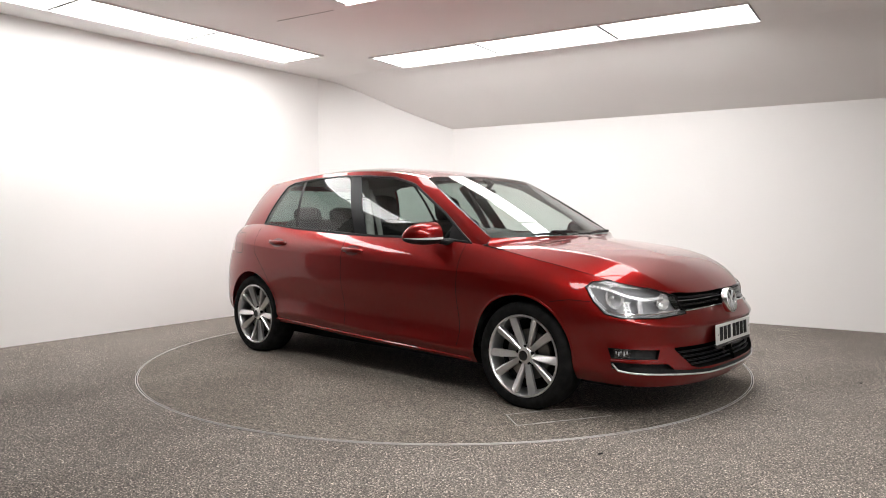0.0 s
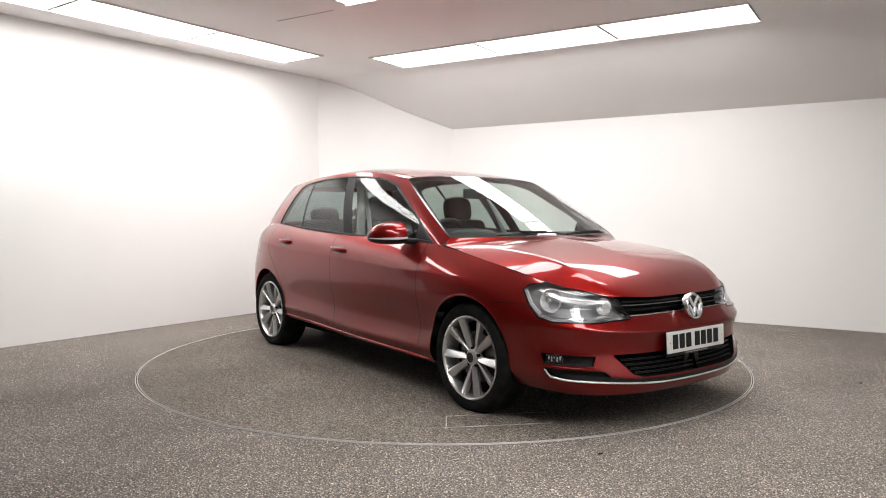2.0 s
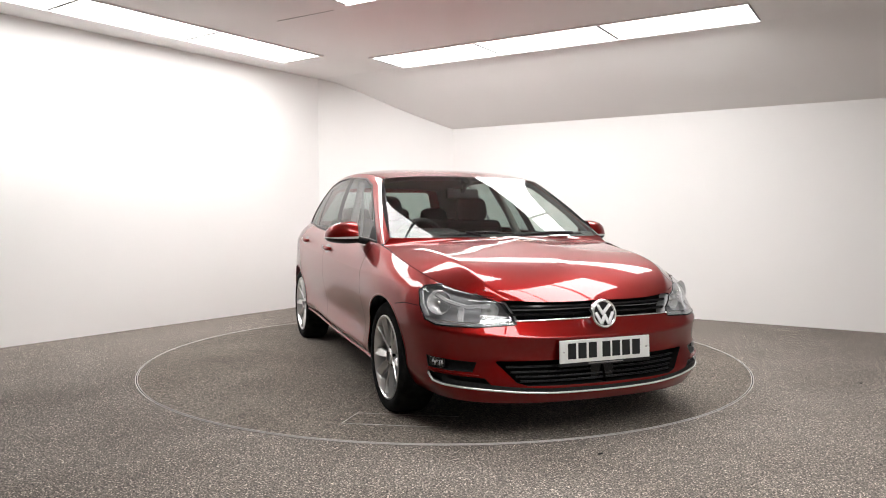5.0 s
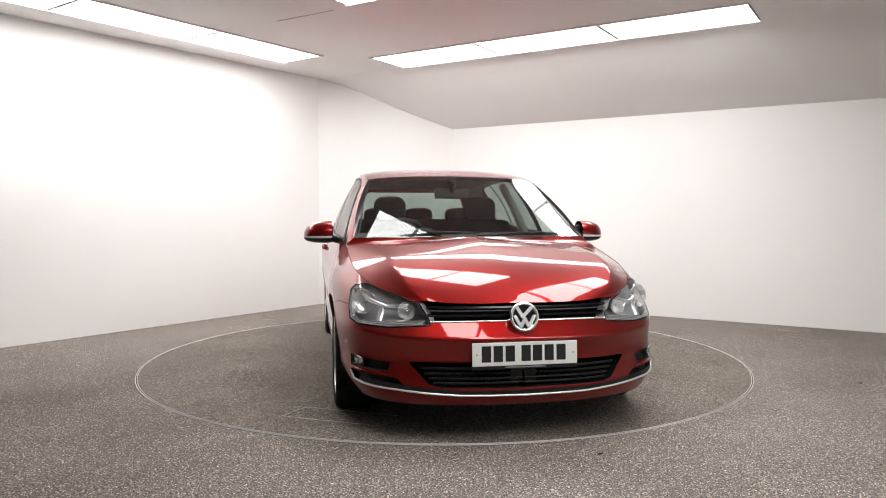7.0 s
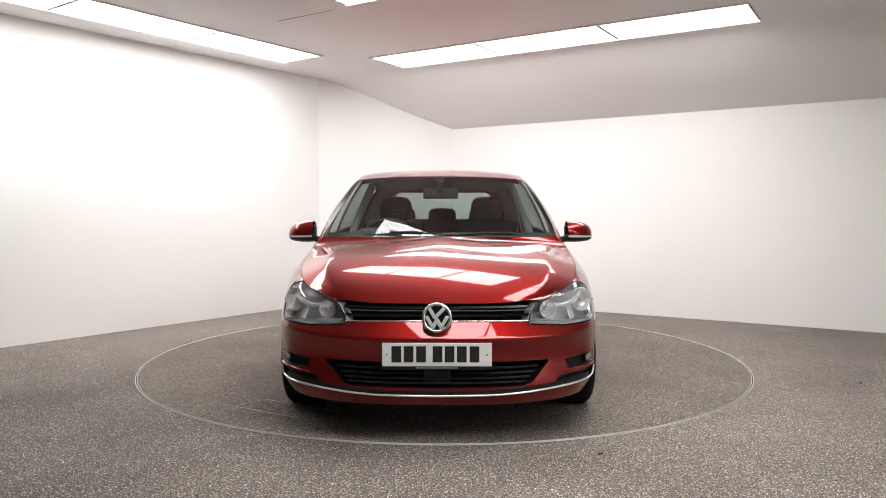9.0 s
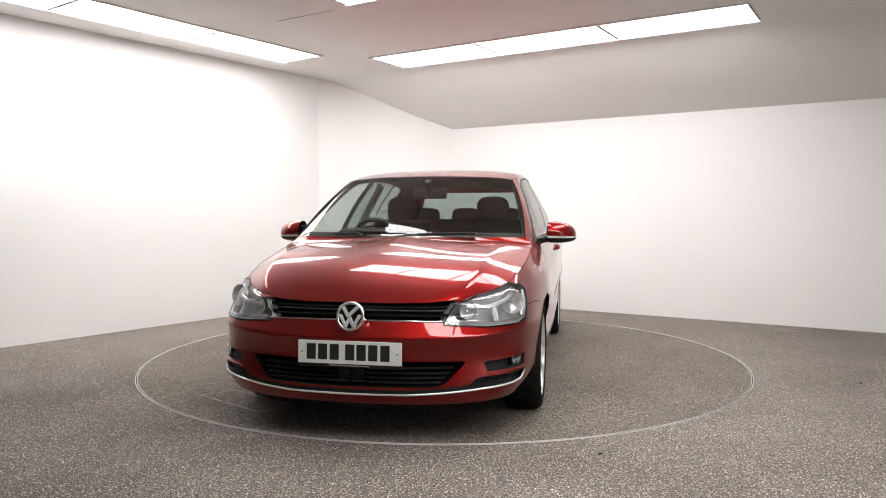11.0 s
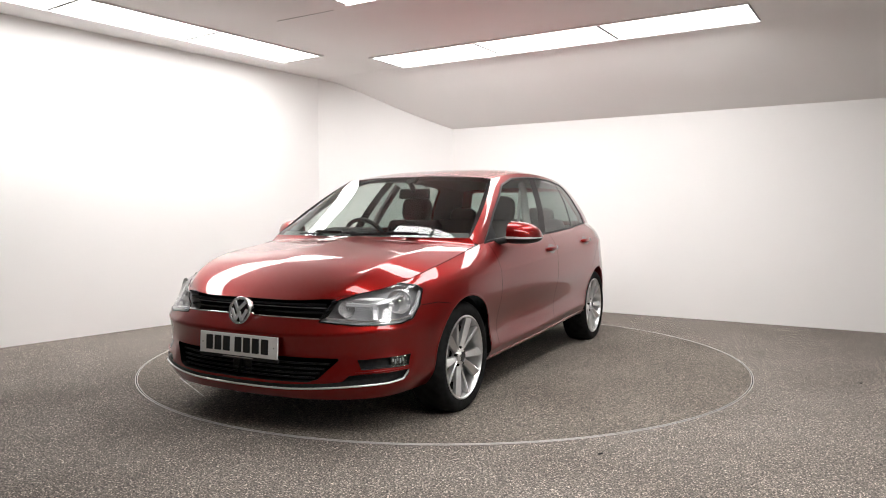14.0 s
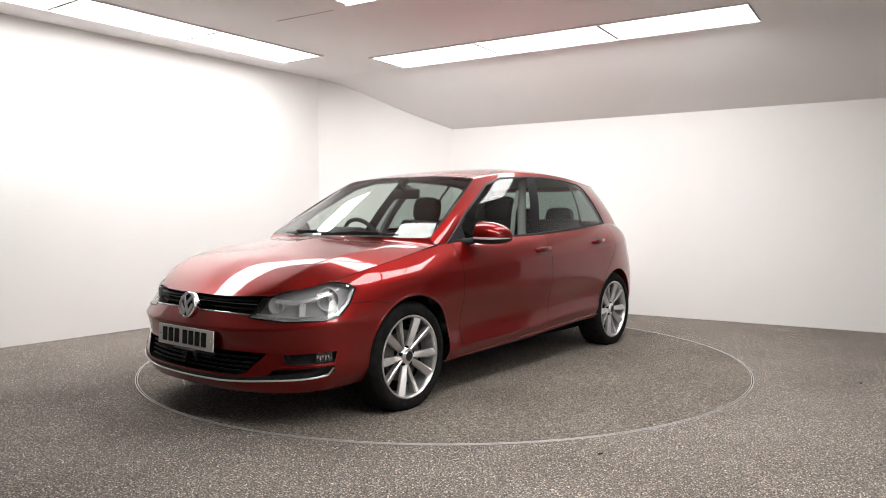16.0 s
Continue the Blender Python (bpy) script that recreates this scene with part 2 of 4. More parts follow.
# the ceiling: flat, then curving down to the low right wall
def ceiling():
    bm = bmesh.new()
    prof = [(1.14, CEIL), (1.02, 2.712), (0.82, 2.610), (0.62, 2.492), (0.40, 2.368), (0.18, 2.257), (0.0, LOW)]
    d = np.array([p[0] for p in prof])
    dense = np.linspace(1.14, 0.0, 40)
    zs = np.interp(dense, d[::-1], np.array([p[1] for p in prof])[::-1])
    ker = np.ones(5) / 5
    zs[2:-2] = np.convolve(zs, ker, "valid")
    far, near = B - RW * 2.6, RB + RW * 0.3
    rows = [[(far[0] + RN[0] * x, far[1] + RN[1] * x, z), (near[0] + RN[0] * x, near[1] + RN[1] * x, z)] for x, z in zip(dense, zs)]
    w = 12.5
    rows = [[(far[0] + RN[0] * w, far[1] + RN[1] * w, CEIL), (near[0] + RN[0] * w, near[1] + RN[1] * w, CEIL)]] + rows
    grid_mesh(np.array(rows), bm)
    top = bmesh.ops.extrude_face_region(bm, geom=bm.faces[:])
    for v in [g for g in top["geom"] if isinstance(g, bmesh.types.BMVert)]:
        v.co.z += 0.15 + (CEIL - v.co.z)
    bmesh.ops.recalc_face_normals(bm, faces=bm.faces[:])
    ob = part("ceiling", bm, M_CEIL)
    return tagged(ob, "off-white ceiling curving down to one wall", "ceiling", kind="structure")


ceiling()


def light_panel(corner, along, across, length, width):
    """A recessed-looking ceiling panel: thin frame and a glowing diffuser."""
    c = np.array(corner) + along * length / 2 + across * width / 2
    ang = math.degrees(math.atan2(along[1], along[0]))
    t = thing("ceiling_light", "large flat white ceiling light panel, switched on", "ceiling light", pose(c[0], c[1], CEIL - 0.001, 0, 0, ang), "ceiling light panels")
    g, h = length / 2 - 0.006, width / 2 - 0.006
    part("diffuser", box(-g + 0.012, g - 0.012, -h + 0.002, h - 0.002, -0.003, -0.001), M_PANEL, t)
    for x0, x1 in ((-g - 0.005, -g + 0.012), (g - 0.012, g + 0.005)):
        part("end_strip", box(x0, x1, -h, h, -0.005, 0.0), M_PANEL_EDGE, t)
    # added lips keep the panel's grazing light off the curved ceiling
    for y0, y1 in ((-h - 0.012, -h), (h, h + 0.012)):
        part("side_strip", box(-g - 0.005, g + 0.005, y0, y1, -0.016, 0.0), M_CEIL, t, "white lip added to block grazing light")
    return t


for k in range(3):
    light_panel(np.array([-0.79, 2.02]) + RW * (1.235 * k), RW, -RN, 1.235, 0.60)
for k in range(3):
    light_panel(np.array([-1.25, 1.94]) - LW * (1.25 * k), -LW, -LN, 1.25, 0.56)
for k in range(3):
    light_panel(np.array([-0.77, 0.11]) + RW * (0.61 * k), RW, RN, 0.61, 0.60)
for k in range(3):
    light_panel(np.array([0.62, -2.0]) + LW * (0.61 * k), LW, LN, 0.61, 0.60)
for k in range(0, 5):
    light_panel(np.array([-0.35, -2.55]) + RW * (1.235 * k), RW, RN, 1.235, 0.60)

seam = np.array([-1.42, 0.60])
tagged(part("ceiling_trim", prism([tuple(seam), tuple(seam + RW * 0.62), tuple(seam + RW * 0.62 - RN * 0.004), tuple(seam - RN * 0.004)], CEIL - 0.003, CEIL + 0.01), M_PANEL_EDGE), "hairline joint in the white ceiling", "ceiling trim", kind="structure")

for k, (x, y, r) in enumerate(((2.72, -0.95, 0.010), (0.72, -2.35, 0.012), (1.86, -1.62, 0.008), (-1.05, -1.98, 0.007), (-2.2, 0.55, 0.008))):
    bm = bmesh.new()
    bmesh.ops.create_icosphere(bm, subdivisions=1, radius=r, matrix=pose(x, y, 0.002, 0, 0, 37 * k) @ Matrix.Diagonal((1.4, 0.7, 0.35, 1)))
    tagged(part("debris", bm, M_GAP), "tiny dark scrap lying on the carpet", "debris", "scraps on the floor")

# ---- turntable ----
R_DISC = 2.224
turntable = thing("turntable", "round flush carpeted turntable with thin metal rim", "turntable", pose(0, 0, 0))
part("platform", lathe([(0.0, -0.01), (0.0, 0.004), (R_DISC - 0.008, 0.004), (R_DISC - 0.008, -0.01)], 128, "z"), M_DISC, turntable, "worn flecked carpet disc")
part("rim", lathe([(R_DISC - 0.0075, -0.01), (R_DISC - 0.0075, 0.0045), (R_DISC - 0.005, 0.006), (R_DISC - 0.003, 0.0045), (R_DISC - 0.003, -0.01)], 128, "z"), M_TRIM, turntable, "thin grey metal edging")
ring_gap = tagged(part("floor_trim", lathe([(R_DISC + 0.004, 0.001), (R_DISC + 0.004, 0.004), (R_DISC + 0.008, 0.004), (R_DISC + 0.009, 0.001)], 128, "z"), M_TRIM), "thin metal ring set in the carpet round turntable", "floor trim", kind="structure")

tagged(part("floor_joint", lathe([(R_DISC - 0.0025, 0.0025), (R_DISC + 0.0035, 0.0025)], 128, "z"), M_GAP), "dark joint round the turntable", "floor trim", kind="structure")

# ---- the car: control curves of the left half, from front centre round to rear centre ----
PLAN = [(2.235, 0.0), (2.205, 0.35), (2.115, 0.595), (1.965, 0.77), (1.72, 0.852), (1.35, 0.888), (0.90, 0.885), (0.0, 0.893), (-0.9, 0.893), (-1.4, 0.878), (-1.68, 0.808), (-1.87, 0.68), (-2.01, 0.40), (-2.05, 0.0)]
KNOT = np.concatenate([[0], np.cumsum(np.hypot(*np.diff(np.array(PLAN), axis=0).T))])
SILL = [(2.212, 0, .186), (2.182, .36, .186), (2.09, .593, .188), (1.945, .737, .195), (1.70, .79, .205), (1.35, .82, .20), (.90, .830, .212), (0, .838, .235), (-.9, .834, .262), (-1.4, .83, .26), (-1.66, .765, .265), (-1.82, .63, .265), (-1.95, .38, .265), (-1.99, 0, .265)]
LIP = [(2.246, 0, .255), (2.216, .36, .256), (2.118, .612, .265), (1.972, .772, .275), (1.72, .832, .27), (1.35, .865, .262), (.90, .872, .285), (0, .876, .312), (-.9, .870, .342), (-1.4, .857, .31), (-1.68, .793, .32), (-1.86, .665, .32), (-2.0, .4, .32), (-2.04, 0, .32)]
LOWER = [(2.212, 0, .39), (2.184, .35, .39), (2.098, .598, .39), (1.957, .770, .39), (1.72, .848, .39), (1.35, .888, .40), (.90, .853, .40), (0, .860, .42), (-.9, .868, .45), (-1.4, .874, .45), (-1.69, .81, .46), (-1.88, .68, .47), (-2.02, .4, .48), (-2.06, 0, .48)]
MIDDLE = [(2.238, 0, .502), (2.211, .35, .503), (2.124, .596, .512), (1.972, .768, .532), (1.72, .852, .565), (1.35, .894, .60), (.90, .890, .60), (0, .896, .61), (-.9, .893, .63), (-1.4, .874, .64), (-1.68, .806, .645), (-1.87, .68, .65), (-2.01, .4, .65), (-2.05, 0, .65)]
CREASE = [(2.163, 0, .600), (2.143, .34, .600), (2.072, .548, .610), (1.948, .722, .636), (1.72, .808, .69), (1.35, .868, .745), (.90, .889, .754), (0, .896, .792), (-.9, .892, .828), (-1.4, .864, .865), (-1.67, .77, .87), (-1.84, .64, .865), (-1.95, .36, .86), (-1.98, 0, .86)]
BELT = [(2.150, 0, .668), (2.130, .32, .669), (2.055, .515, .688), (1.90, .668, .724), (1.68, .752, .784), (1.35, .782, .852), (.97, .788, .920), (0, .815, .952), (-.9, .79, .998), (-1.4, .745, 1.018), (-1.66, .68, .995), (-1.80, .56, .985), (-1.89, .30, .98), (-1.91, 0, .98)]


def curve(c, q):
    return spline(KNOT, np.array(c, float), q)


def side_sheet(nu=170, nv=42, nw=10):
    q = np.linspace(0, KNOT[-1], nu)
    cs = [curve(c, q) for c in (SILL, LIP, LOWER, MIDDLE, CREASE)]
    top = curve(BELT, q)
    G = np.zeros((nu, nv + nw, 3))
    for i in range(nu):
        P = np.array([c[i] for c in cs])
        k = np.concatenate([[0], np.cumsum(np.linalg.norm(np.diff(P, axis=0), axis=1))])
        at = np.append(np.linspace(0, 0.95, nv - 2), [0.985, 1.0]) * k[-1]
        G[i, :nv] = spline(k, P, at)
        # the nose has a flat shelf with a firm edge under the lamps
        w = min(max((P[3][0] - 1.62) / 0.33, 0.0), 1.0)
        w = w * w * (3 - 2 * w)
        if w > 0:
            low = spline(k[:4], P[:4], np.minimum(at, k[3]))
            f = np.clip((at - k[3]) / (k[4] - k[3]), 0, 1)[:, None]
            G[i, :nv] = G[i, :nv] * (1 - w) + np.where(f > 0, P[3] + (P[4] - P[3]) * f, low) * w
        # the doors end in a firm edge above the tucked-in sill
        w = min(max((1.08 - abs(P[3][0])) / 0.16, 0.0), 1.0)
        if w > 0:
            up = spline(k[1:], P[1:], np.maximum(at, k[1]))
            f = np.clip(at / k[1], 0, 1)[:, None]
            G[i, :nv] = G[i, :nv] * (1 - w) + np.where(f < 1, P[0] + (P[1] - P[0]) * f, up) * w
        d = top[i] - P[-1]
        out = np.array([P[-1][0] * 0.0, 0, 0]) + np.array([P[-1][0] - top[i][0], P[-1][1] - top[i][1], 0])
        out /= max(np.linalg.norm(out), 1e-6)
        for j in range(nw):
            w = (0.02, 0.08)[j] if j < 2 else 0.08 + 0.92 * (j - 1) / (nw - 2)
            G[i, nv + j] = P[-1] + d * w + (out * 0.8 + np.array([0, 0, 0.6])) * (4 * w * (1 - w)) * 0.016
        # over the front wheel the wing rounds into its top without an edge
        w = min(max((P[3][0] - 0.80) / 0.40, 0.0), 1.0) * min(max((1.90 - P[3][0]) / 0.25, 0.0), 1.0)
        w = w * w * (3 - 2 * w)
        if w > 0:
            full = np.vstack([P, top[i]])
            kf = np.append(k, k[-1] + np.linalg.norm(d))
            share = np.array([0.02, 0.08] + [0.08 + 0.92 * (j - 1) / (nw - 2) for j in range(2, nw)])
            G[i] = G[i] * (1 - w) + spline(kf, full, np.concatenate([at, k[-1] + share * (kf[-1] - k[-1])])) * w
    return G, q


SIDE, Q = side_sheet()
TOP = SIDE[:, -1]                        # belt, hood edge and rear edge as sampled


def at_x(pts, x):
    """The place on the falling-x curve pts where x is reached."""
    i = int(np.argmax(pts[:, 0] <= x))
    a, b = pts[max(i - 1, 0)], pts[i]
    w = 0 if i == 0 else (a[0] - x) / (a[0] - b[0])
    return a + (b - a) * w


WS_BASE, WS_TOP = np.array([1.05, 0.742, 0.955]), np.array([0.405, 0.596, 1.340])
COWL_C, HEAD_C = np.array([1.21, 0.0, 0.960]), np.array([0.415, 0.0, 1.376])
TG_BASE, TG_TOP = np.array([-1.69, 0.66, 0.992]), np.array([-1.46, 0.52, 1.345])


def fill(a, b, n, power=1.0):
    return np.array([a + (b - a) * (k / (n - 1)) ** power for k in range(n)])


def hood_sheet(nl=46, nw=44):
    """Half of the hood: four-sided patch between front edge, side edge, cowl and centre line."""
    i2 = int(np.argmin(abs(Q - KNOT[2])))
    front = TOP[: i2 + 1]
    front = spline(np.linspace(0, 1, len(front)), front, np.linspace(0, 1, nw))
    iw = int(np.argmax(TOP[:, 0] < WS_BASE[0]))
    side = np.vstack([TOP[i2:iw], [WS_BASE]])
    L = np.concatenate([[0], np.cumsum(np.linalg.norm(np.diff(side, axis=0), axis=1))])
    side = spline(L, side, np.linspace(0, L[-1], nl))
    s = np.linspace(0, 1, nw)
    cowl = COWL_C + (WS_BASE - COWL_C) * s[:, None]
    cowl[:, 0] = COWL_C[0] + (WS_BASE[0] - COWL_C[0]) * s**2.2
    v = np.linspace(0, 1, nl)
    # height of the middle line over the nose: steep in front, nearly flat behind
    xs = [1.21, 1.40, 1.60, 1.72, 1.80, 1.87, 1.93, 1.99, 2.06, 2.15]
    zs = [0.960, 0.934, 0.900, 0.876, 0.856, 0.834, 0.808, 0.777, 0.734, 0.668]
    middle = spline(xs, np.array(zs)[:, None], front[0][0] + (cowl[0][0] - front[0][0]) * v)[:, 0]
    middle -= front[0][2] + (cowl[0][2] - front[0][2]) * v
    centre = front[0] + (cowl[0] - front[0]) * v[:, None]
    G = np.zeros((nl, nw, 3))
    for a in range(nl):
        for b in range(nw):
            t, r = s[b], v[a]
            lin = centre[a] * (1 - t) + side[a] * t + front[b] * (1 - r) + cowl[b] * r
            lin -= front[0] * (1 - t) * (1 - r) + front[-1] * t * (1 - r) + cowl[0] * (1 - t) * r + cowl[-1] * t * r
            # two long folds run from the grille's ends to the screen's corners
            fold = 0.75 + 0.17 * (1 - r) ** 4 + 0.06 * r**3
            lin[2] += middle[a] * (1 - 0.06 * (t / fold) ** 2.0 if t < fold else 0.94 * (1 - t) / (1 - fold))
            G[a, b] = lin
    return G


def side_glass_sheet(nx=60, nz=22):
    """Upper side: from the belt to the roof rail, windscreen pillar to tailgate."""
    low = TOP[(TOP[:, 0] < WS_BASE[0]) & (TOP[:, 0] > TG_BASE[0])]
    low = np.vstack([[WS_BASE], low, [TG_BASE]])
    L = np.concatenate([[0], np.cumsum(np.linalg.norm(np.diff(low, axis=0), axis=1))])
    low = np.stack([np.interp(np.linspace(0, L[-1], nx), L, low[:, k]) for k in range(3)], 1)
    rail = spline([0, .22, .5, .78, 1], [WS_TOP, (0.06, .606, 1.390), (-.42, .604, 1.408), (-1.0, .575, 1.386), TG_TOP], np.linspace(0, 1, nx))
    G = np.zeros((nx, nz, 3))
    for i in range(nx):
        for j in range(nz):
            w = j / (nz - 1)
            p = low[i] + (rail[i] - low[i]) * w
            p[1] += 0.022 * 4 * w * (1 - w)
            p[2] += 0.006 * 4 * w * (1 - w)
            G[i, j] = p
    return G, rail


GREEN, RAIL = side_glass_sheet()


def roof_sheet(nt=26):
    nx = len(RAIL)
    G = np.zeros((nx, nt, 3))
    for i in range(nx):
        v = i / (nx - 1)
        cx = HEAD_C[0] + (-1.52 - HEAD_C[0]) * v
        for j in range(nt):
            t = math.sin(j / (nt - 1) * math.pi / 2)
            x = cx + (RAIL[i][0] - cx) * t**2.4
            cz = 0.030 + 0.022 * math.sin(math.pi * min(v * 1.1, 1.0))
            G[i, j] = (x, RAIL[i][1] * t, RAIL[i][2] + cz * (1 - t**2.6) ** 0.75)
    return G


ROOF = roof_sheet()


def screen_sheet(low_c, low_e, roof_row, edge, bow, nz=22):
    """Half of a front or rear screen: rows from the base to the roof's edge."""
    nt = len(roof_row)
    G = np.zeros((nz, nt, 3))
    for j in range(nt):
        t = math.sin(j / (nt - 1) * math.pi / 2)
        base = low_c + (low_e - low_c) * t
        base[0] = low_c[0] + (low_e[0] - low_c[0]) * t**2.2
        for i in range(nz):
            w = i / (nz - 1)
            p = base + (roof_row[j] - base) * w
            p[0] += bow * 4 * w * (1 - w) * (1 - t**2)
            p[2] += abs(bow) * 0.8 * 4 * w * (1 - w) * (1 - t**2)
            if j == nt - 1:
                p = edge[i]
            G[i, j] = p
    return G


SCREEN = screen_sheet(COWL_C, WS_BASE, ROOF[0], GREEN[0], 0.012)
TAIL_LOW = np.array([-1.90, 0.0, 0.985])
REAR = screen_sheet(TAIL_LOW, TG_BASE, ROOF[-1], GREEN[-1], -0.03)
HOOD = hood_sheet()


class Sheet:
    """A smooth half sheet of the body that pieces are cut from, with its true normals."""

    def __init__(self, G, flip=False):
        self.G = np.array(G)
        du, dv = np.gradient(self.G, axis=0), np.gradient(self.G, axis=1)
        N = np.cross(dv, du) if flip else np.cross(du, dv)
        N /= np.maximum(np.linalg.norm(N, axis=2, keepdims=True), 1e-9)
        a, b = self.G.shape[:2]
        self.points = [Vector(p) for p in self.G.reshape(-1, 3)]
        self.normals = [Vector(p) for p in N.reshape(-1, 3)]
        self.quads = [((i * b + j), ((i + 1) * b + j), ((i + 1) * b + j + 1), (i * b + j + 1)) for i in range(a - 1) for j in range(b - 1)]
        self.tree = BVHTree.FromPolygons(self.points, self.quads)
        self.bm = grid_mesh(self.G, flip=flip)
        self.tag = self.bm.faces.layers.int.new("piece")

    def normal(self, p):
        co, n, k, d = self.tree.find_nearest(p)
        q = self.quads[k]
        w = poly_3d_calc([self.points[i] for i in q], co)
        v = Vector()
        for i, f in zip(q, w):
            v += self.normals[i] * f
        return v.normalized()

    def on(self, p, way):
        """Where the line through p along way meets the sheet, and the normal there."""
        way = Vector(way).normalized()
        hit, n, k, d = self.tree.ray_cast(Vector(p) + way * 5, -way)
        if hit is None:
            hit, n, k, d = self.tree.find_nearest(Vector(p) + way * 0.8)
        return hit, self.normal(hit)

    def cut(self, poly, e1, tag, take=(0,), near=None):
        """Marks the part of the sheet inside a convex outline, seen across e1 and z."""
        e1 = Vector(e1)
        area = sum(p[0] * q[1] - q[0] * p[1] for p, q in zip(poly, poly[1:] + poly[:1]))
        poly = poly if area > 0 else poly[::-1]
        xs, zs = [p[0] for p in poly], [p[1] for p in poly]
        faces = []
        for f in self.bm.faces:
            if f[self.tag] not in take or (near and not near(f.calc_center_median())):
                continue
            us = [v.co.dot(e1) for v in f.verts]
            hs = [v.co.z for v in f.verts]
            if max(us) > min(xs) and min(us) < max(xs) and max(hs) > min(zs) and min(hs) < max(zs):
                faces.append(f)
        for p, q in zip(poly, poly[1:] + poly[:1]):
            d = (q[0] - p[0], q[1] - p[1])
            no = e1 * d[1] + Vector((0, 0, -d[0]))
            if no.length < 1e-9 or not faces:
                continue
            co = e1 * p[0] + Vector((0, 0, p[1]))
            geom = list({x for f in faces for x in (f, *f.edges, *f.verts)})
            r = bmesh.ops.bisect_plane(self.bm, geom=geom, dist=1e-6, plane_co=co, plane_no=no)
            faces = [f for f in r["geom"] if isinstance(f, bmesh.types.BMFace) and (f.calc_center_median() - co).dot(no) < 0]
        for f in faces:
            f[self.tag] = tag

    def take(self, tags, sides=(1,), lift=0.0):
        """The marked pieces as a mesh, on the left (1), the right (-1) or both."""
        bm = bmesh.new()
        for s in sides:
            seen = {}
            for f in self.bm.faces:
                if f[self.tag] not in tags:
                    continue
                vs = []
                for v in f.verts:
                    if v not in seen:
                        p = v.co + (self.normal(v.co) * lift if lift else Vector())
                        seen[v] = bm.verts.new((p.x, p.y * s, p.z))
                    vs.append(seen[v])
                bm.faces.new(vs if s > 0 else vs[::-1])
        bmesh.ops.remove_doubles(bm, verts=bm.verts[:], dist=1e-5)
        return bm

    def piece(self, name, tags, mat, parent, label="", sides=(1,), lift=0.0, thick=0.0):
        bm = self.take(tags, sides, lift)
        ob = part(name, bm, mat, parent, label, smooth=True)
        me = ob.data
        ns = []
        for v in me.vertices:
            p = v.co.copy()
            left = p.y >= 0
            p.y = abs(p.y)
            n = self.normal(p)
            ns.append((n.x, n.y if left else -n.y, n.z))
        me.normals_split_custom_set_from_vertices(ns)
        return ob


S_SIDE, S_GREEN, S_ROOF, S_SCREEN, S_REAR, S_HOOD = Sheet(SIDE, True), Sheet(GREEN, True), Sheet(ROOF, True), Sheet(SCREEN), Sheet(REAR), Sheet(HOOD)
# normals point outwards
for sh in (S_SIDE, S_GREEN, S_ROOF, S_SCREEN, S_REAR, S_HOOD):
    mid = len(sh.points) // 2
    c = Vector((0, 0, 0.75)) if sh is not S_SIDE else Vector((sh.points[mid].x, 0, 0.5))
    if sh.normals[mid].dot(sh.points[mid] - c) < 0:
        sh.normals = [-n for n in sh.normals]
        bmesh.ops.reverse_faces(sh.bm, faces=sh.bm.faces[:])

X, Y = (1, 0, 0), (0, 1, 0)
FRONT_X, REAR_X, WHEEL_Z, TYRE_R = 1.370, -1.258, 0.298, 0.311
LEFT = lambda p: p.y > 0.3
FRONT = lambda p: p.x > 1.5


def arch(x, z, r, n=26):
    return [(x + r, 0.1)] + [(x + r * math.cos(math.pi * k / n), z + r * math.sin(math.pi * k / n)) for k in range(n + 1)] + [(x - r, 0.1)]


S_SIDE.cut(arch(1.354, 0.312, 0.332), X, 1, near=LEFT)
S_SIDE.cut(arch(-1.272, 0.312, 0.330), X, 1, near=LEFT)
# doors
DOOR_F = [(0.90, 0.40), (0.86, 0.262), (0.80, 0.245), (-0.08, 0.262), (-0.135, 0.29), (-0.15, 1.2), (0.92, 1.2)]
DOOR_R = [(-0.156, 0.29), (-0.15, 0.27), (-0.86, 0.275), (-0.92, 0.36), (-1.075, 0.66), (-1.20, 0.80), (-1.22, 1.2), (-0.156, 1.2)]
S_SIDE.cut(DOOR_F, X, 2, near=LEFT)
S_SIDE.cut(DOOR_R, X, 3, near=LEFT)

# headlamps, seen along a slanting line
HA = math.radians(38)
HE = (-math.sin(HA), math.cos(HA), 0)
HD = (math.cos(HA), math.sin(HA), 0)


def slant(p):
    return (p[0] * HE[0] + p[1] * HE[1], p[2])


HEADLAMP = [slant(p) for p in ((2.130, .432, .566), (2.083, .480, .662), (1.95, .61, .712), (1.825, .722, .744), (1.75, .765, .733), (1.720, .785, .708), (1.775, .80, .635), (1.845, .80, .575), (1.90, .76, .556), (2.03, .60, .552))]
HFRONT = lambda p: p.x > 1.55 and p.y > 0.2
S_SIDE.cut(HEADLAMP, HE, 5, near=HFRONT)
# grille slot, lower intake, fog lamp recesses
S_SIDE.cut([(-0.05, 0.580), (0.50, 0.580), (0.50, 0.677), (-0.05, 0.677)], Y, 6, near=lambda p: p.x > 2.0)
S_SIDE.cut([(-0.05, 0.272), (0.41, 0.276), (0.46, 0.292), (0.545, 0.384), (0.54, 0.392), (-0.05, 0.392)], Y, 7, near=FRONT)
FA = math.radians(40)
FE = (-math.sin(FA), math.cos(FA), 0)
FD = (math.cos(FA), math.sin(FA), 0)


def fslant(x, y, z):
    return (x * FE[0] + y * FE[1], z)


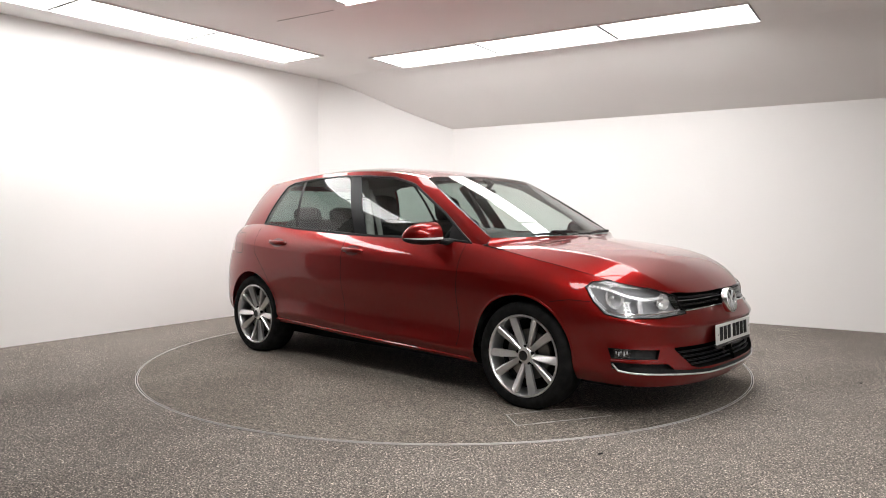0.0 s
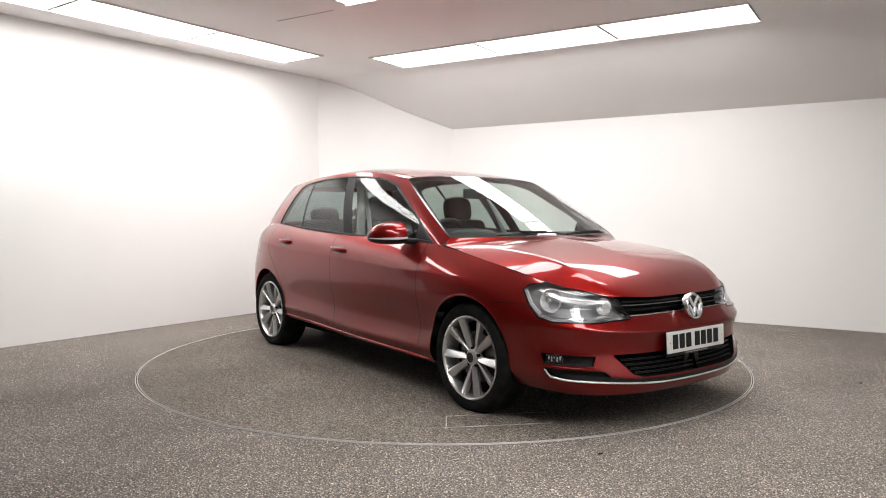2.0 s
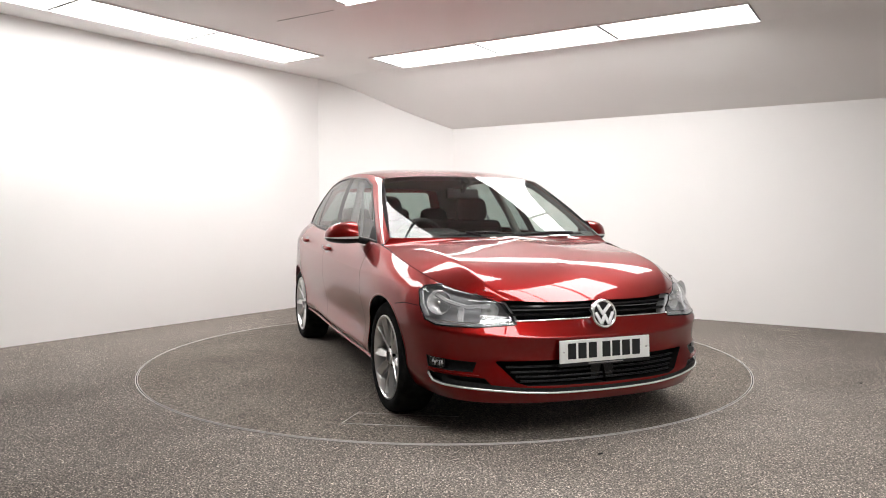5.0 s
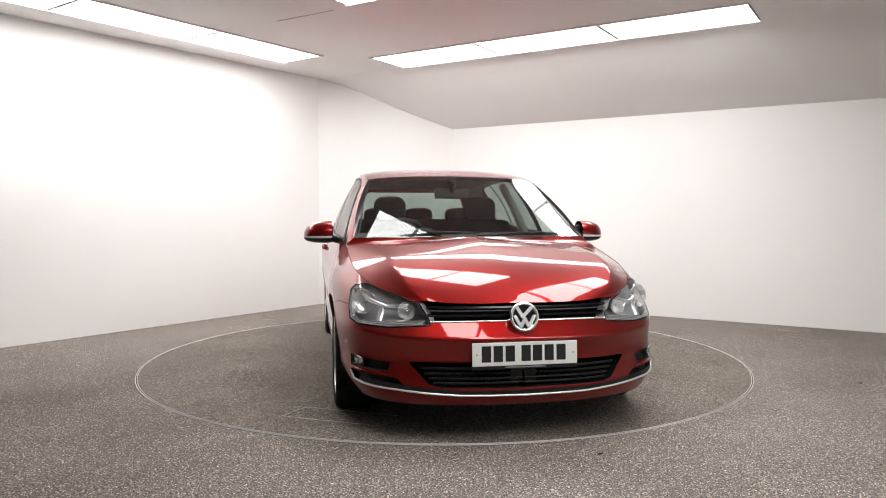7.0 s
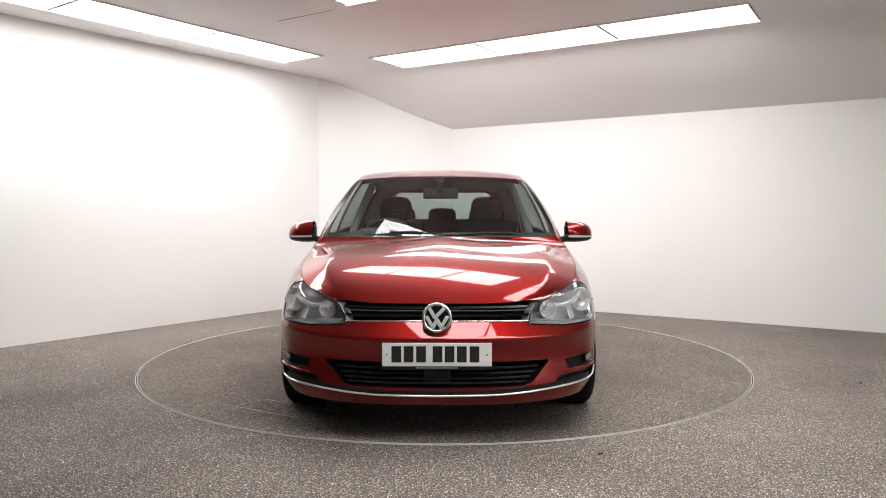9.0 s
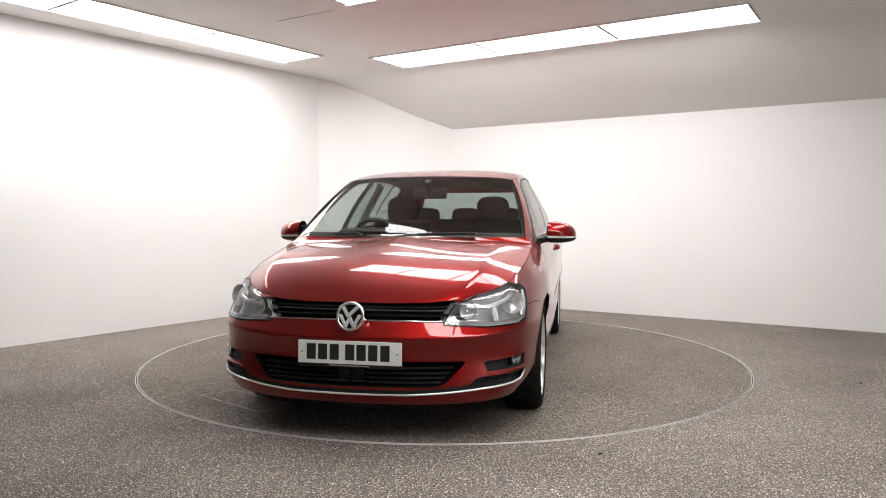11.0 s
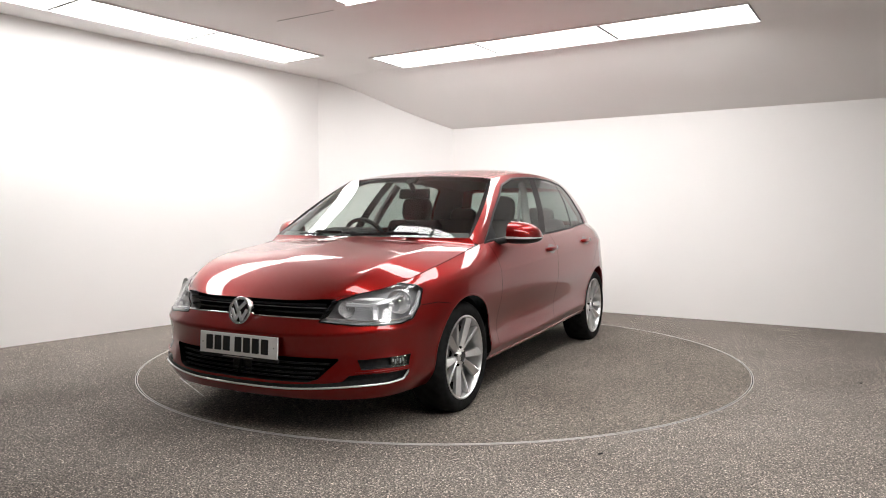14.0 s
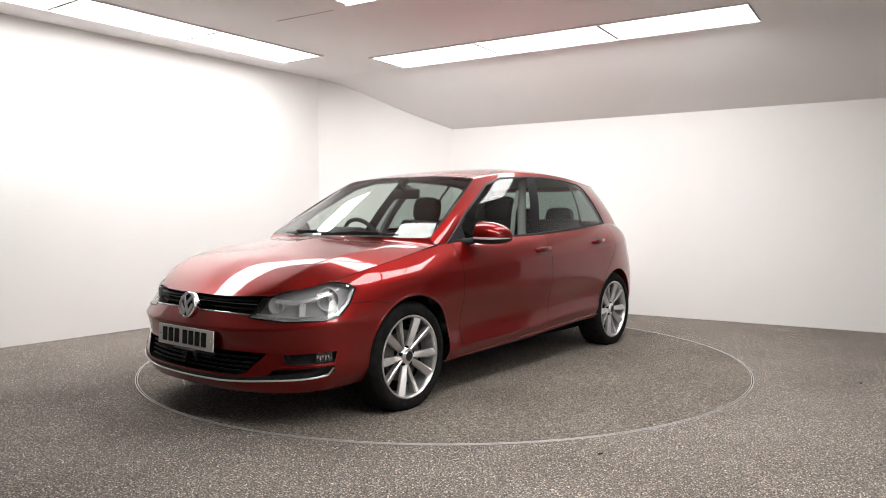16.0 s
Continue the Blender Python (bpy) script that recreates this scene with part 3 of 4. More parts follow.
S_SIDE.cut([fslant(1.878, .811, .400), fslant(1.887, .800, .345), fslant(2.06, .63, .338), fslant(2.075, .62, .385)], FE, 8, near=FRONT)
S_SIDE.cut([fslant(1.884, .803, .326), fslant(1.892, .797, .292), fslant(1.95, .74, .272), fslant(2.09, .60, .258), fslant(2.135, .53, .256), fslant(2.10, .585, .312)], FE, 9, near=FRONT)
# front bumper below the lamps
S_SIDE.cut([(1.62, 0.10), (2.4, 0.10), (2.4, 0.60), (1.76, 0.672), (1.60, 0.66)], X, 10, near=lambda p: p.x > 1.4)
# tail lamps
S_SIDE.cut([(-1.60, 0.80), (-2.2, 0.76), (-2.2, 0.93), (-1.70, 0.95), (-1.62, 0.90)], X, 11, near=lambda p: p.y > 0.45 and p.x < -1.4)
# side windows
DLO = [(0.945, 0.915), (0.68, 1.105), (0.33, 1.300), (0.12, 1.354), (-0.15, 1.372), (-0.42, 1.380), (-0.75, 1.372), (-1.04, 1.346), (-1.12, 1.318), (-1.235, 1.018), (-1.215, 1.008), (-0.43, 0.974), (0.30, 0.938)]
S_GREEN.cut(DLO, X, 1)
S_GREEN.cut([(0.76, 0.5), (1.2, 0.5), (1.2, 1.5), (0.76, 1.5)], X, 2, take=(1,))        # mirror triangle
S_GREEN.cut([(0.182, 0.5), (0.302, 0.5), (-0.291, 1.5), (-0.411, 1.5)], X, 3, take=(1,))  # B pillar
S_GREEN.cut([(-0.640, 0.5), (-0.610, 0.5), (-0.912, 1.5), (-0.942, 1.5)], X, 4, take=(1,))
S_GREEN.cut([(0.302, 0.5), (0.76, 0.5), (0.76, 1.5), (-0.291, 1.5)], X, 5, take=(1,))    # front glass
S_GREEN.cut([(-0.610, 0.5), (0.182, 0.5), (-0.411, 1.5), (-0.912, 1.5)], X, 6, take=(1,))
# screens
S_SCREEN.cut([(-0.1, 0.9), (0.732, 0.9), (0.732, 0.968), (0.586, 1.335), (0.52, 1.356), (-0.1, 1.372)], Y, 1)
S_REAR.cut([(-0.1, 1.03), (0.56, 1.03), (0.57, 1.06), (0.46, 1.29), (0.42, 1.31), (-0.1, 1.31)], Y, 1)

car = thing("car", "dark red five-door hatchback with silver alloy wheels", "car")
BOTH = (1, -1)
S_SIDE.piece("body", (0,), M_PAINT, car, "dark red painted wings, sills and tail", BOTH)
S_SIDE.piece("front_bumper", (10,), M_PAINT, car, "dark red front bumper", BOTH)
S_HOOD.piece("hood", (0,), M_PAINT, car, "dark red hood", BOTH)
S_ROOF.piece("roof", (0,), M_PAINT, car, "dark red roof", BOTH)
S_GREEN.piece("pillar_frame", (0,), M_PAINT, car, "dark red roof pillars", BOTH)
S_SCREEN.piece("windscreen_surround", (0,), M_GLOSSBLACK, car, "black windscreen border", BOTH)
S_SCREEN.piece("windscreen", (1,), M_GLASS, car, "clear glass windscreen", BOTH)
S_REAR.piece("tailgate", (0,), M_PAINT, car, "dark red tailgate", BOTH)
S_REAR.piece("rear_window", (1,), M_PRIVACY, car, "tinted rear window", BOTH)
for s in BOTH:
    S_SIDE.piece("front_door", (2,), M_PAINT, car, "dark red front door", (s,))
    S_SIDE.piece("rear_door", (3,), M_PAINT, car, "dark red rear door", (s,))
    S_SIDE.piece("tail_lamp", (11,), M_TAILRED, car, "red tail lamp", (s,))
    S_GREEN.piece("front_side_window", (5,), M_GLASS, car, "clear side window", (s,))
    S_GREEN.piece("rear_side_window", (6,), M_PRIVACY, car, "dark tinted side window", (s,))
    S_GREEN.piece("quarter_window", (1,), M_PRIVACY, car, "dark tinted quarter window", (s,))
    S_GREEN.piece("door_pillar_trim", (3,), M_PILLAR, car, "gloss black pillar trim", (s,))
    S_GREEN.piece("window_divider", (4,), M_BLACK, car, "black window divider", (s,))
    S_GREEN.piece("mirror_triangle", (2,), M_BLACK, car, "black mirror base triangle", (s,))


def recess(sheet, tags, depth, way, mat, name, label, s, walls=True):
    """A cut piece pushed inwards, with walls round its edge."""
    bm = sheet.take(tags, (s,))
    w = Vector((way[0], way[1] * s, way[2]))
    front = bm.faces[:]
    r = bmesh.ops.extrude_face_region(bm, geom=front)
    for v in [g for g in r["geom"] if isinstance(g, bmesh.types.BMVert)]:
        v.co -= w * depth
    bmesh.ops.delete(bm, geom=[f for f in front if f.is_valid], context="FACES")
    return part(name, bm, mat, car, label)


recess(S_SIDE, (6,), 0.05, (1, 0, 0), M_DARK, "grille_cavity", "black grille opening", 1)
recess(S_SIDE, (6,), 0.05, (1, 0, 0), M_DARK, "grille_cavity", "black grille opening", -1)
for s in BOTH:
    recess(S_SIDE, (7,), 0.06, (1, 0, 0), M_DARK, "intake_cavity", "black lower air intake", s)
    recess(S_SIDE, (8,), 0.03, FD, M_BLACK, "fog_lamp_recess", "black fog lamp recess", s)
    recess(S_SIDE, (9,), 0.03, FD, M_BLACK, "corner_intake", "black corner intake", s)
    hl = recess(S_SIDE, (5,), 0.062, HD, M_HOUSING, "headlamp", "clear headlamp with grey housing", s)
    S_SIDE.piece("lens", (5,), M_LENS, hl, "clear headlamp lens", (s,))


def wheel_mesh_set(w):
    """Tyre, ten-spoke rim, hub cap, brake disc; the face looks along +y."""
    R, W = TYRE_R, 0.205
    prof = [(0.228, 0.085), (0.240, 0.098), (0.264, 0.106), (0.286, 0.102), (0.300, 0.090), (R, 0.070), (R, 0.03)]
    prof = prof + [(r, -h) for r, h in prof[::-1]]
    bm = lathe(prof, 72)
    for v in bm.verts:
        v.co.z = max(v.co.z, -WHEEL_Z)
    part("tyre", bm, M_TYRE, w, "black road tyre", smooth=True)
    rim = lathe([(0.2355, 0.092), (0.235, 0.098), (0.228, 0.100), (0.223, 0.094), (0.219, 0.075), (0.211, 0.02), (0.206, -0.08), (0.228, -0.09)], 72)
    for k in range(10):
        a = 2 * math.pi * k / 10 + (0.075 if k % 2 else -0.075)
        rows = []
        for r, half, y, deep in ((0.035, 0.013, 0.068, 0.03), (0.07, 0.0145, 0.074, 0.03), (0.12, 0.0185, 0.081, 0.032), (0.17, 0.0215, 0.088, 0.034), (0.20, 0.0225, 0.092, 0.034), (0.226, 0.0215, 0.094, 0.03)):
            tilt = 1 if k % 2 else -1
            tw = a + (0.05 if k % 2 else -0.05) * (r / 0.22) * -1
            c, sn = math.cos(tw), math.sin(tw)
            ring = []
            for dx, dy in ((-half, -deep), (-half * 0.96, -0.015 if tilt > 0 else -0.004), (-half * 0.1 if tilt > 0 else -half * 0.62, -0.004 if tilt > 0 else 0.002), (half * 0.62 if tilt > 0 else half * 0.1, 0.002 if tilt > 0 else -0.004), (half * 0.96, -0.004 if tilt > 0 else -0.015), (half, -deep)):
                ring.append(rim.verts.new((r * c - dx * sn, y + dy, r * sn + dx * c)))
            rows.append(ring)
        for p, q in zip(rows, rows[1:]):
            for i in range(5):
                rim.faces.new((p[i], p[i + 1], q[i + 1], q[i]))
    lathe([(0.058, 0.040), (0.054, 0.064), (0.044, 0.074), (0.0, 0.076)], 32, bm=rim)
    bmesh.ops.recalc_face_normals(rim, faces=rim.faces[:])
    ob = part("rim", rim, M_ALLOY, w, "silver ten-spoke alloy rim")
    ob.data.shade_smooth()
    ob.data.set_sharp_from_angle(angle=radians(35))
    cap = part("hub_cap", lathe([(0.031, 0.070), (0.030, 0.081), (0.026, 0.083), (0.0, 0.083)], 32), M_BLACK, w, "dark round hub cap")
    part("hub_ring", lathe([(0.031, 0.072), (0.0305, 0.085), (0.0275, 0.085), (0.027, 0.082)], 32), M_CHROME, w, "chrome ring")
    for k in range(5):
        a = 2 * math.pi * k / 5 + 0.31
        bm = lathe([(0.0095, 0.05), (0.0095, 0.066), (0.0, 0.066)], 8)
        bmesh.ops.translate(bm, vec=(0.05 * math.cos(a), 0.006, 0.05 * math.sin(a)), verts=bm.verts[:])
        part("wheel_bolt", bm, M_DARK, w)
    part("brake_disc", lathe([(0.07, 0.03), (0.145, 0.03), (0.145, 0.008), (0.07, 0.008)], 40), M_DISCBRAKE, w, "grey steel brake disc")
    bm = lathe([(0.0, 0.0), (0.205, 0.0)], 40)
    part("backing", bm, M_DARK, w, "dark wheel inside")


for x in (FRONT_X, REAR_X):
    for s in BOTH:
        w = new("wheel")
        w.parent = car
        tagged(w, "silver ten-spoke alloy wheel with black tyre")
        y = (0.770 if x > 0 else 0.760) * s
        w.matrix_basis = pose(x, y, WHEEL_Z, 0, 0, 0 if s > 0 else 180)
        wheel_mesh_set(w)
        bm = bmesh.new()
        n = 24
        outer = [(x + 0.345 * math.cos(math.pi * k / n), 0.30 + 0.345 * math.sin(math.pi * k / n)) for k in range(n + 1)]
        a = [bm.verts.new((p[0], (0.83 if x > 0 else 0.74) * s, p[1])) for p in outer]
        b = [bm.verts.new((p[0], 0.50 * s, p[1])) for p in outer]
        for k in range(n):
            bm.faces.new((a[k], a[k + 1], b[k + 1], b[k]))
        bm.faces.new(b)
        part("wheel_arch_liner", bm, M_DARK, car, "black wheel arch liner")

part("underbody", box(1.85, 2.06, -0.46, 0.46, 0.19, 0.25, box(-1.80, 1.85, -0.62, 0.62, 0.15, 0.25)), M_DARK, car, "black underbody")

# ---- fittings of the car ----
def rounded(size, at, bevel, turn=(0, 0, 0), bm=None, segments=3):
    """A block with rounded edges."""
    b2 = bmesh.new()
    bmesh.ops.create_cube(b2, size=1.0, matrix=Matrix.Diagonal((*size, 1)))
    bmesh.ops.bevel(b2, geom=b2.edges[:], offset=bevel, segments=segments, profile=0.5, affect="EDGES")
    b2.transform(pose(*at, *turn))
    if bm is None:
        return b2
    me = bpy.data.meshes.new("tmp")
    b2.to_mesh(me)
    b2.free()
    bm.from_mesh(me)
    bpy.data.meshes.remove(me)
    return bm


def trace(sheet, pts, e1, way, step=0.02, closed=False):
    """Points and normals on a sheet under an outline given across e1 and z."""
    e1 = Vector(e1)
    pts = [Vector(p).to_2d() for p in pts]
    pairs = list(zip(pts, pts[1:])) + ([(pts[-1], pts[0])] if closed else [])
    out = []
    for a, b in pairs:
        n = max(1, int((b - a).length / step))
        for k in range(n):
            p = a.lerp(b, k / n)
            out.append(sheet.on(e1 * p[0] + Vector((0, 0, p[1])), way))
    if not closed:
        p = pts[-1]
        out.append(sheet.on(e1 * p[0] + Vector((0, 0, p[1])), way))
    return out


def ribbon(path, width, lift, s=1, closed=False, bm=None, high=0.0):
    """A strip along a path on the body; with high it is a raised moulding."""
    bm = bm or bmesh.new()
    rows = []
    n = len(path)
    for i, (p, no) in enumerate(path):
        a = path[(i - 1) % n][0] if (i or closed) else p
        b = path[(i + 1) % n][0] if (i < n - 1 or closed) else p
        t = (b - a).normalized()
        side = t.cross(no).normalized() * width / 2
        if high:
            q = [p - side + no * lift, p - side * 0.6 + no * (lift + high), p + side * 0.6 + no * (lift + high), p + side + no * lift]
        else:
            q = [p - side + no * lift, p + side + no * lift]
        rows.append([bm.verts.new((v.x, v.y * s, v.z)) for v in q])
    pairs = list(zip(rows, rows[1:])) + ([(rows[-1], rows[0])] if closed else [])
    for a, b in pairs:
        for k in range(len(a) - 1):
            f = (a[k], a[k + 1], b[k + 1], b[k])
            bm.faces.new(f if s < 0 else f[::-1])
    bmesh.ops.recalc_face_normals(bm, faces=bm.faces[:])
    return bm


def sheet_line(pts, sheet):
    return [(Vector(p), sheet.normal(Vector(p))) for p in pts]


i_a, i_b = int(np.argmin(abs(Q - KNOT[2]))), int(np.argmax(TOP[:, 0] < WS_BASE[0]))
for s in BOTH:
    part("door_gap", ribbon(trace(S_SIDE, [(0.905, 0.92), (0.90, 0.40), (0.885, 0.30)], X, Y), 0.0045, 0.0008, s), M_SEAM, car)
    part("door_gap", ribbon(trace(S_SIDE, [(-0.93, 0.40), (-0.965, 0.49), (-1.075, 0.66), (-1.20, 0.80), (-1.225, 1.0)], X, Y), 0.0045, 0.0008, s), M_SEAM, car)
    part("door_gap", ribbon(trace(S_SIDE, [(-0.145, 0.315), (-0.153, 0.955)], X, Y), 0.0045, 0.0008, s), M_SEAM, car)
    part("hood_gap", ribbon(sheet_line(TOP[i_a:i_b], S_SIDE), 0.0038, 0.0012, s), M_SEAM, car)
    part("bumper_gap", ribbon(trace(S_SIDE, [(1.555, 0.622), (1.66, 0.638), (1.775, 0.634)], X, Y), 0.004, 0.0008, s), M_SEAM, car)
    # lamp seal
    part("headlamp_seal", ribbon(trace(S_SIDE, HEADLAMP, HE, HD, closed=True), 0.008, 0.001, s, True, high=0.003), M_GLOSSBLACK, car, "black headlamp seal")
    # window seals
    part("window_seal", ribbon(trace(S_GREEN, DLO, X, Y, closed=True), 0.017, 0.001, s, closed=True, high=0.004), M_BLACK, car, "black rubber window seal")
    # bright line on the sill
    part("sill_ledge", ribbon(trace(S_SIDE, [(0.985, 0.226), (0.0, 0.256), (-0.98, 0.290)], X, Y, 0.05), 0.016, -0.002, s, high=0.009), M_PAINT, car, "dark red sill edge")
    # wheel arch lips
    for wx, r in ((1.354, 0.332), (-1.272, 0.330)):
        a = [(wx + (r + 0.006) * math.cos(math.pi * k / 30), 0.312 + (r + 0.006) * math.sin(math.pi * k / 30)) for k in range(31)]
        part("arch_lip", ribbon(trace(S_SIDE, a, X, Y, 0.03), 0.013, -0.001, s, high=0.0025), M_PAINT, car, "dark red wheel arch lip", smooth=True)
# fuel flap on the right rear wing
part("fuel_flap", ribbon(trace(S_SIDE, [(-1.40, 0.80), (-1.40, 0.93), (-1.42, 0.945), (-1.53, 0.945), (-1.55, 0.93), (-1.55, 0.80), (-1.53, 0.785), (-1.42, 0.785)], X, Y, 0.03, True), 0.004, 0.0008, -1, True), M_GAP, car)


def front_line(ys, zs, n=60):
    """Points across the nose, from right to left, at heights zs over the half widths ys."""
    out = []
    for y in np.linspace(-max(ys), max(ys), n):
        z = float(np.interp(abs(y), ys, zs))
        p, no = S_SIDE.on(Vector((3, abs(y), z)), X)
        p, no = p.copy(), no.copy()
        if y < 0:
            p.y, no.y = -p.y, -no.y
        out.append((p, no))
    return out


part("bumper_slot", ribbon(front_line((0, .30, .50, .62, .72, .765), (.250, .252, .263, .277, .288, .293), 70), 0.022, 0.001), M_BLACK, car, "black slot over the chrome strip")
chrome = front_line((0, .30, .46, .60, .70, .76, .795, .806), (.238, .241, .249, .259, .266, .272, .283, .318), 120)
part("chrome_strip", tube([p + no * 0.004 for p, no in chrome], 0.0052), M_BRIGHT, car, "bright chrome strip along the bumper", smooth=True)
part("grille_chrome_strip", tube([p + no * 0.001 for p, no in front_line((0, .25, .445), (.583, .583, .580), 50)], 0.0045), M_CHROME, car, "thin chrome line under the grille", smooth=True)
for z, w in ((0.606, 0.016), (0.632, 0.005), (0.652, 0.016)):
    part("grille_bar", ribbon(front_line((0, .25, .46), (z, z, z), 50), w, -0.016, high=0.008), M_LAMPGREY if w < 0.01 else M_GLOSSBLACK, car)
for z in (0.300, 0.322, 0.344, 0.366):
    part("intake_bar", ribbon(front_line((0, .25, .40 + (z - 0.30) * 0.9 + 0.04), (z, z, z), 50), 0.010, -0.030, high=0.012), M_BLACK, car)
part("sensor_box", rounded((0.03, 0.13, 0.07), (2.195, 0, 0.325), 0.006), M_GLOSSBLACK, car, "black radar sensor cover")

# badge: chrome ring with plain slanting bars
badge = new("badge")
badge.parent = car
tagged(badge, "round chrome badge on the grille")
badge.matrix_basis = pose(2.214, 0, 0.606, 0, 79, 0)
part("badge_base", lathe([(0.070, -0.02), (0.070, 0.006), (0.0, 0.006)], 48, "z"), M_GLOSSBLACK, badge, smooth=False)
part("badge_ring", lathe([(0.071, -0.02), (0.072, 0.008), (0.068, 0.014), (0.060, 0.014), (0.056, 0.008), (0.056, 0.0)], 48, "z"), M_CHROME, badge, "chrome ring", smooth=True)
bm = bmesh.new()
for a0, b0 in (((-0.045, -0.036), (0.0, -0.010)), ((0.0, -0.010), (-0.045, 0.036)), ((0.048, -0.020), (-0.004, -0.048)), ((0.048, 0.020), (-0.004, 0.048)), ((0.048, -0.020), (0.008, 0.0)), ((0.048, 0.020), (0.008, 0.0))):
    d = Vector((b0[0] - a0[0], b0[1] - a0[1]))
    rounded((d.length + 0.008, 0.0165, 0.009), ((a0[0] + b0[0]) / 2, (a0[1] + b0[1]) / 2, 0.010), 0.002, (0, 0, math.degrees(math.atan2(d.y, d.x))), bm, 1)
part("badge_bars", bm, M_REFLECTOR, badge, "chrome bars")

# number plate: white, with plain bars for its characters
plate = new("number_plate")
plate.parent = car
tagged(plate, "white number plate with dark bars in a black holder")
plate.matrix_basis = pose(2.236, 0, 0.434, 0, -3, 0)
part("plate", rounded((0.008, 0.52, 0.111), (0, 0, 0), 0.003), M_PLATE, plate)
for k, y in enumerate((0.178, 0.118, 0.060, 0.003, -0.075, -0.134, -0.192)):
    part("bar", rounded((0.003, 0.046, 0.076), (0.0045, y, 0.002), 0.001, segments=1), M_GAP, plate)
part("holder", rounded((0.012, 0.525, 0.02), (-0.004, 0, -0.062), 0.002), M_BLACK, plate, "black plate holder")
part("bar", rounded((0.002, 0.20, 0.006), (0.003, 0.0, -0.0625), 0.0005, segments=1), M_PANEL_EDGE, plate)
for y in (0.238, -0.238):
    part("screw", lathe([(0.005, 0.003), (0.004, 0.006), (0.0, 0.0065)], 10, "x"), M_CHROME, plate).location = (0, y, 0)

# lamps
for s in BOTH:
    lamp = new("headlamp_insert")
    lamp.parent = car
    tagged(lamp, "clear headlamp with two round chrome reflectors")

    def bowl(x, y, z, r, turn):
        on, _ = S_SIDE.on(Vector((x, y, z)), HD)
        x, y, z = on - Vector(HD) * 0.036
        bm = lathe([(r, 0.024), (r * 0.95, 0.014), (r * 0.8, -0.004), (r * 0.62, -0.012), (r * 0.42, -0.018), (r * 0.22, -0.02)], 14, "x")
        bm.transform(pose(x, y * s, z, 0, -4, turn * s))
        part("reflector", bm, M_BRIGHT, lamp, "chrome bowl reflector")
        bm = lathe([(r, 0.023), (r * 1.02, 0.025), (r * 1.04, 0.022)], 28, "x")
        bm.transform(pose(x, y * s, z, 0, -4, turn * s))
        part("reflector_rim", bm, M_REFLECTOR, lamp, "bright ring round the bowl", smooth=True)
        bm = lathe([(r * 0.17, -0.02), (r * 0.17, 0.004), (r * 0.12, 0.010), (0.0, 0.011)], 12, "x")
        bm.transform(pose(x, y * s, z, 0, -4, turn * s))
        part("bulb_cap", bm, M_CHROME, lamp, smooth=True)

    bowl(1.845, 0.722, 0.655, 0.060, 24)
    bowl(2.035, 0.540, 0.626, 0.043, 18)

    def lamp_strip(pts, width, mat, depth, nm):
        path = [S_SIDE.on(Vector(p), HD) for p in pts]
        dense = []
        for (a, na), (b, nb) in zip(path, path[1:]):
            for k in range(8):
                q = S_SIDE.on(a.lerp(b, k / 8), HD)
                dense.append(q)
        dense.append(path[-1])
        part(nm, ribbon(dense, width, -depth, s, high=0.006), mat, lamp)

    lamp_strip([(2.105, .455, .588), (2.03, .600, .573), (1.90, .752, .577), (1.85, .79, .590)], 0.012, M_CHROME, 0.008, "lower_chrome_strip")
    lamp_strip([(1.845, .79, .592), (1.78, .79, .640), (1.72, .775, .705)], 0.022, M_REFLECTOR, 0.012, "side_reflector")
    lamp_strip([(1.79, .745, .716), (1.88, .69, .675), (1.97, .615, .645), (2.05, .535, .655)], 0.022, M_REFLECTOR, 0.018, "upper_strip")
    lamp_strip([(1.965, .65, .570), (1.955, .645, .645)], 0.034, M_REFLECTOR, 0.018, "divider")
    lamp_strip([(2.03, .57, .585), (2.10, .47, .582)], 0.022, M_REFLECTOR, 0.018, "divider")
    # fog lamp
    fl = new("fog_lamp")
    fl.parent = car
    tagged(fl, "small oblong fog lamp with chrome reflector")
    c, no = S_SIDE.on(Vector((1.925, 0.765, 0.371)), FD)
    ang = math.degrees(math.atan2(no.y, no.x))
    m = pose(c.x, c.y * s, c.z, 0, 0, ang * s)
    bm = rounded((0.012, 0.075, 0.040), (-0.016, 0, 0), 0.004)
    bm.transform(m)
    part("reflector", bm, M_BLACK, fl)
    for k, (dy, dz, h) in enumerate(((-0.030, 0.004, 0.016), (-0.016, -0.003, 0.024), (-0.004, 0.006, 0.012), (0.012, -0.002, 0.026), (0.027, 0.003, 0.018))):
        bm = rounded((0.010, 0.007, h), (-0.010, dy, dz), 0.003, (0, 0, 25 - 12 * k))
        bm.transform(m)
        part("reflector_facet", bm, M_REFLECTOR, fl)
    bm = rounded((0.006, 0.088, 0.050), (0.0, 0, 0), 0.003)
    bm.transform(m)
    part("lens", bm, M_LENS, fl)
    # recess edges
    part("bumper_fin", ribbon(trace(S_SIDE, [fslant(1.886, .800, .334), fslant(2.085, .61, .320)], FE, FD), 0.012, 0.0, s, high=0.006), M_PAINT, car, "dark red fin under the fog lamp")

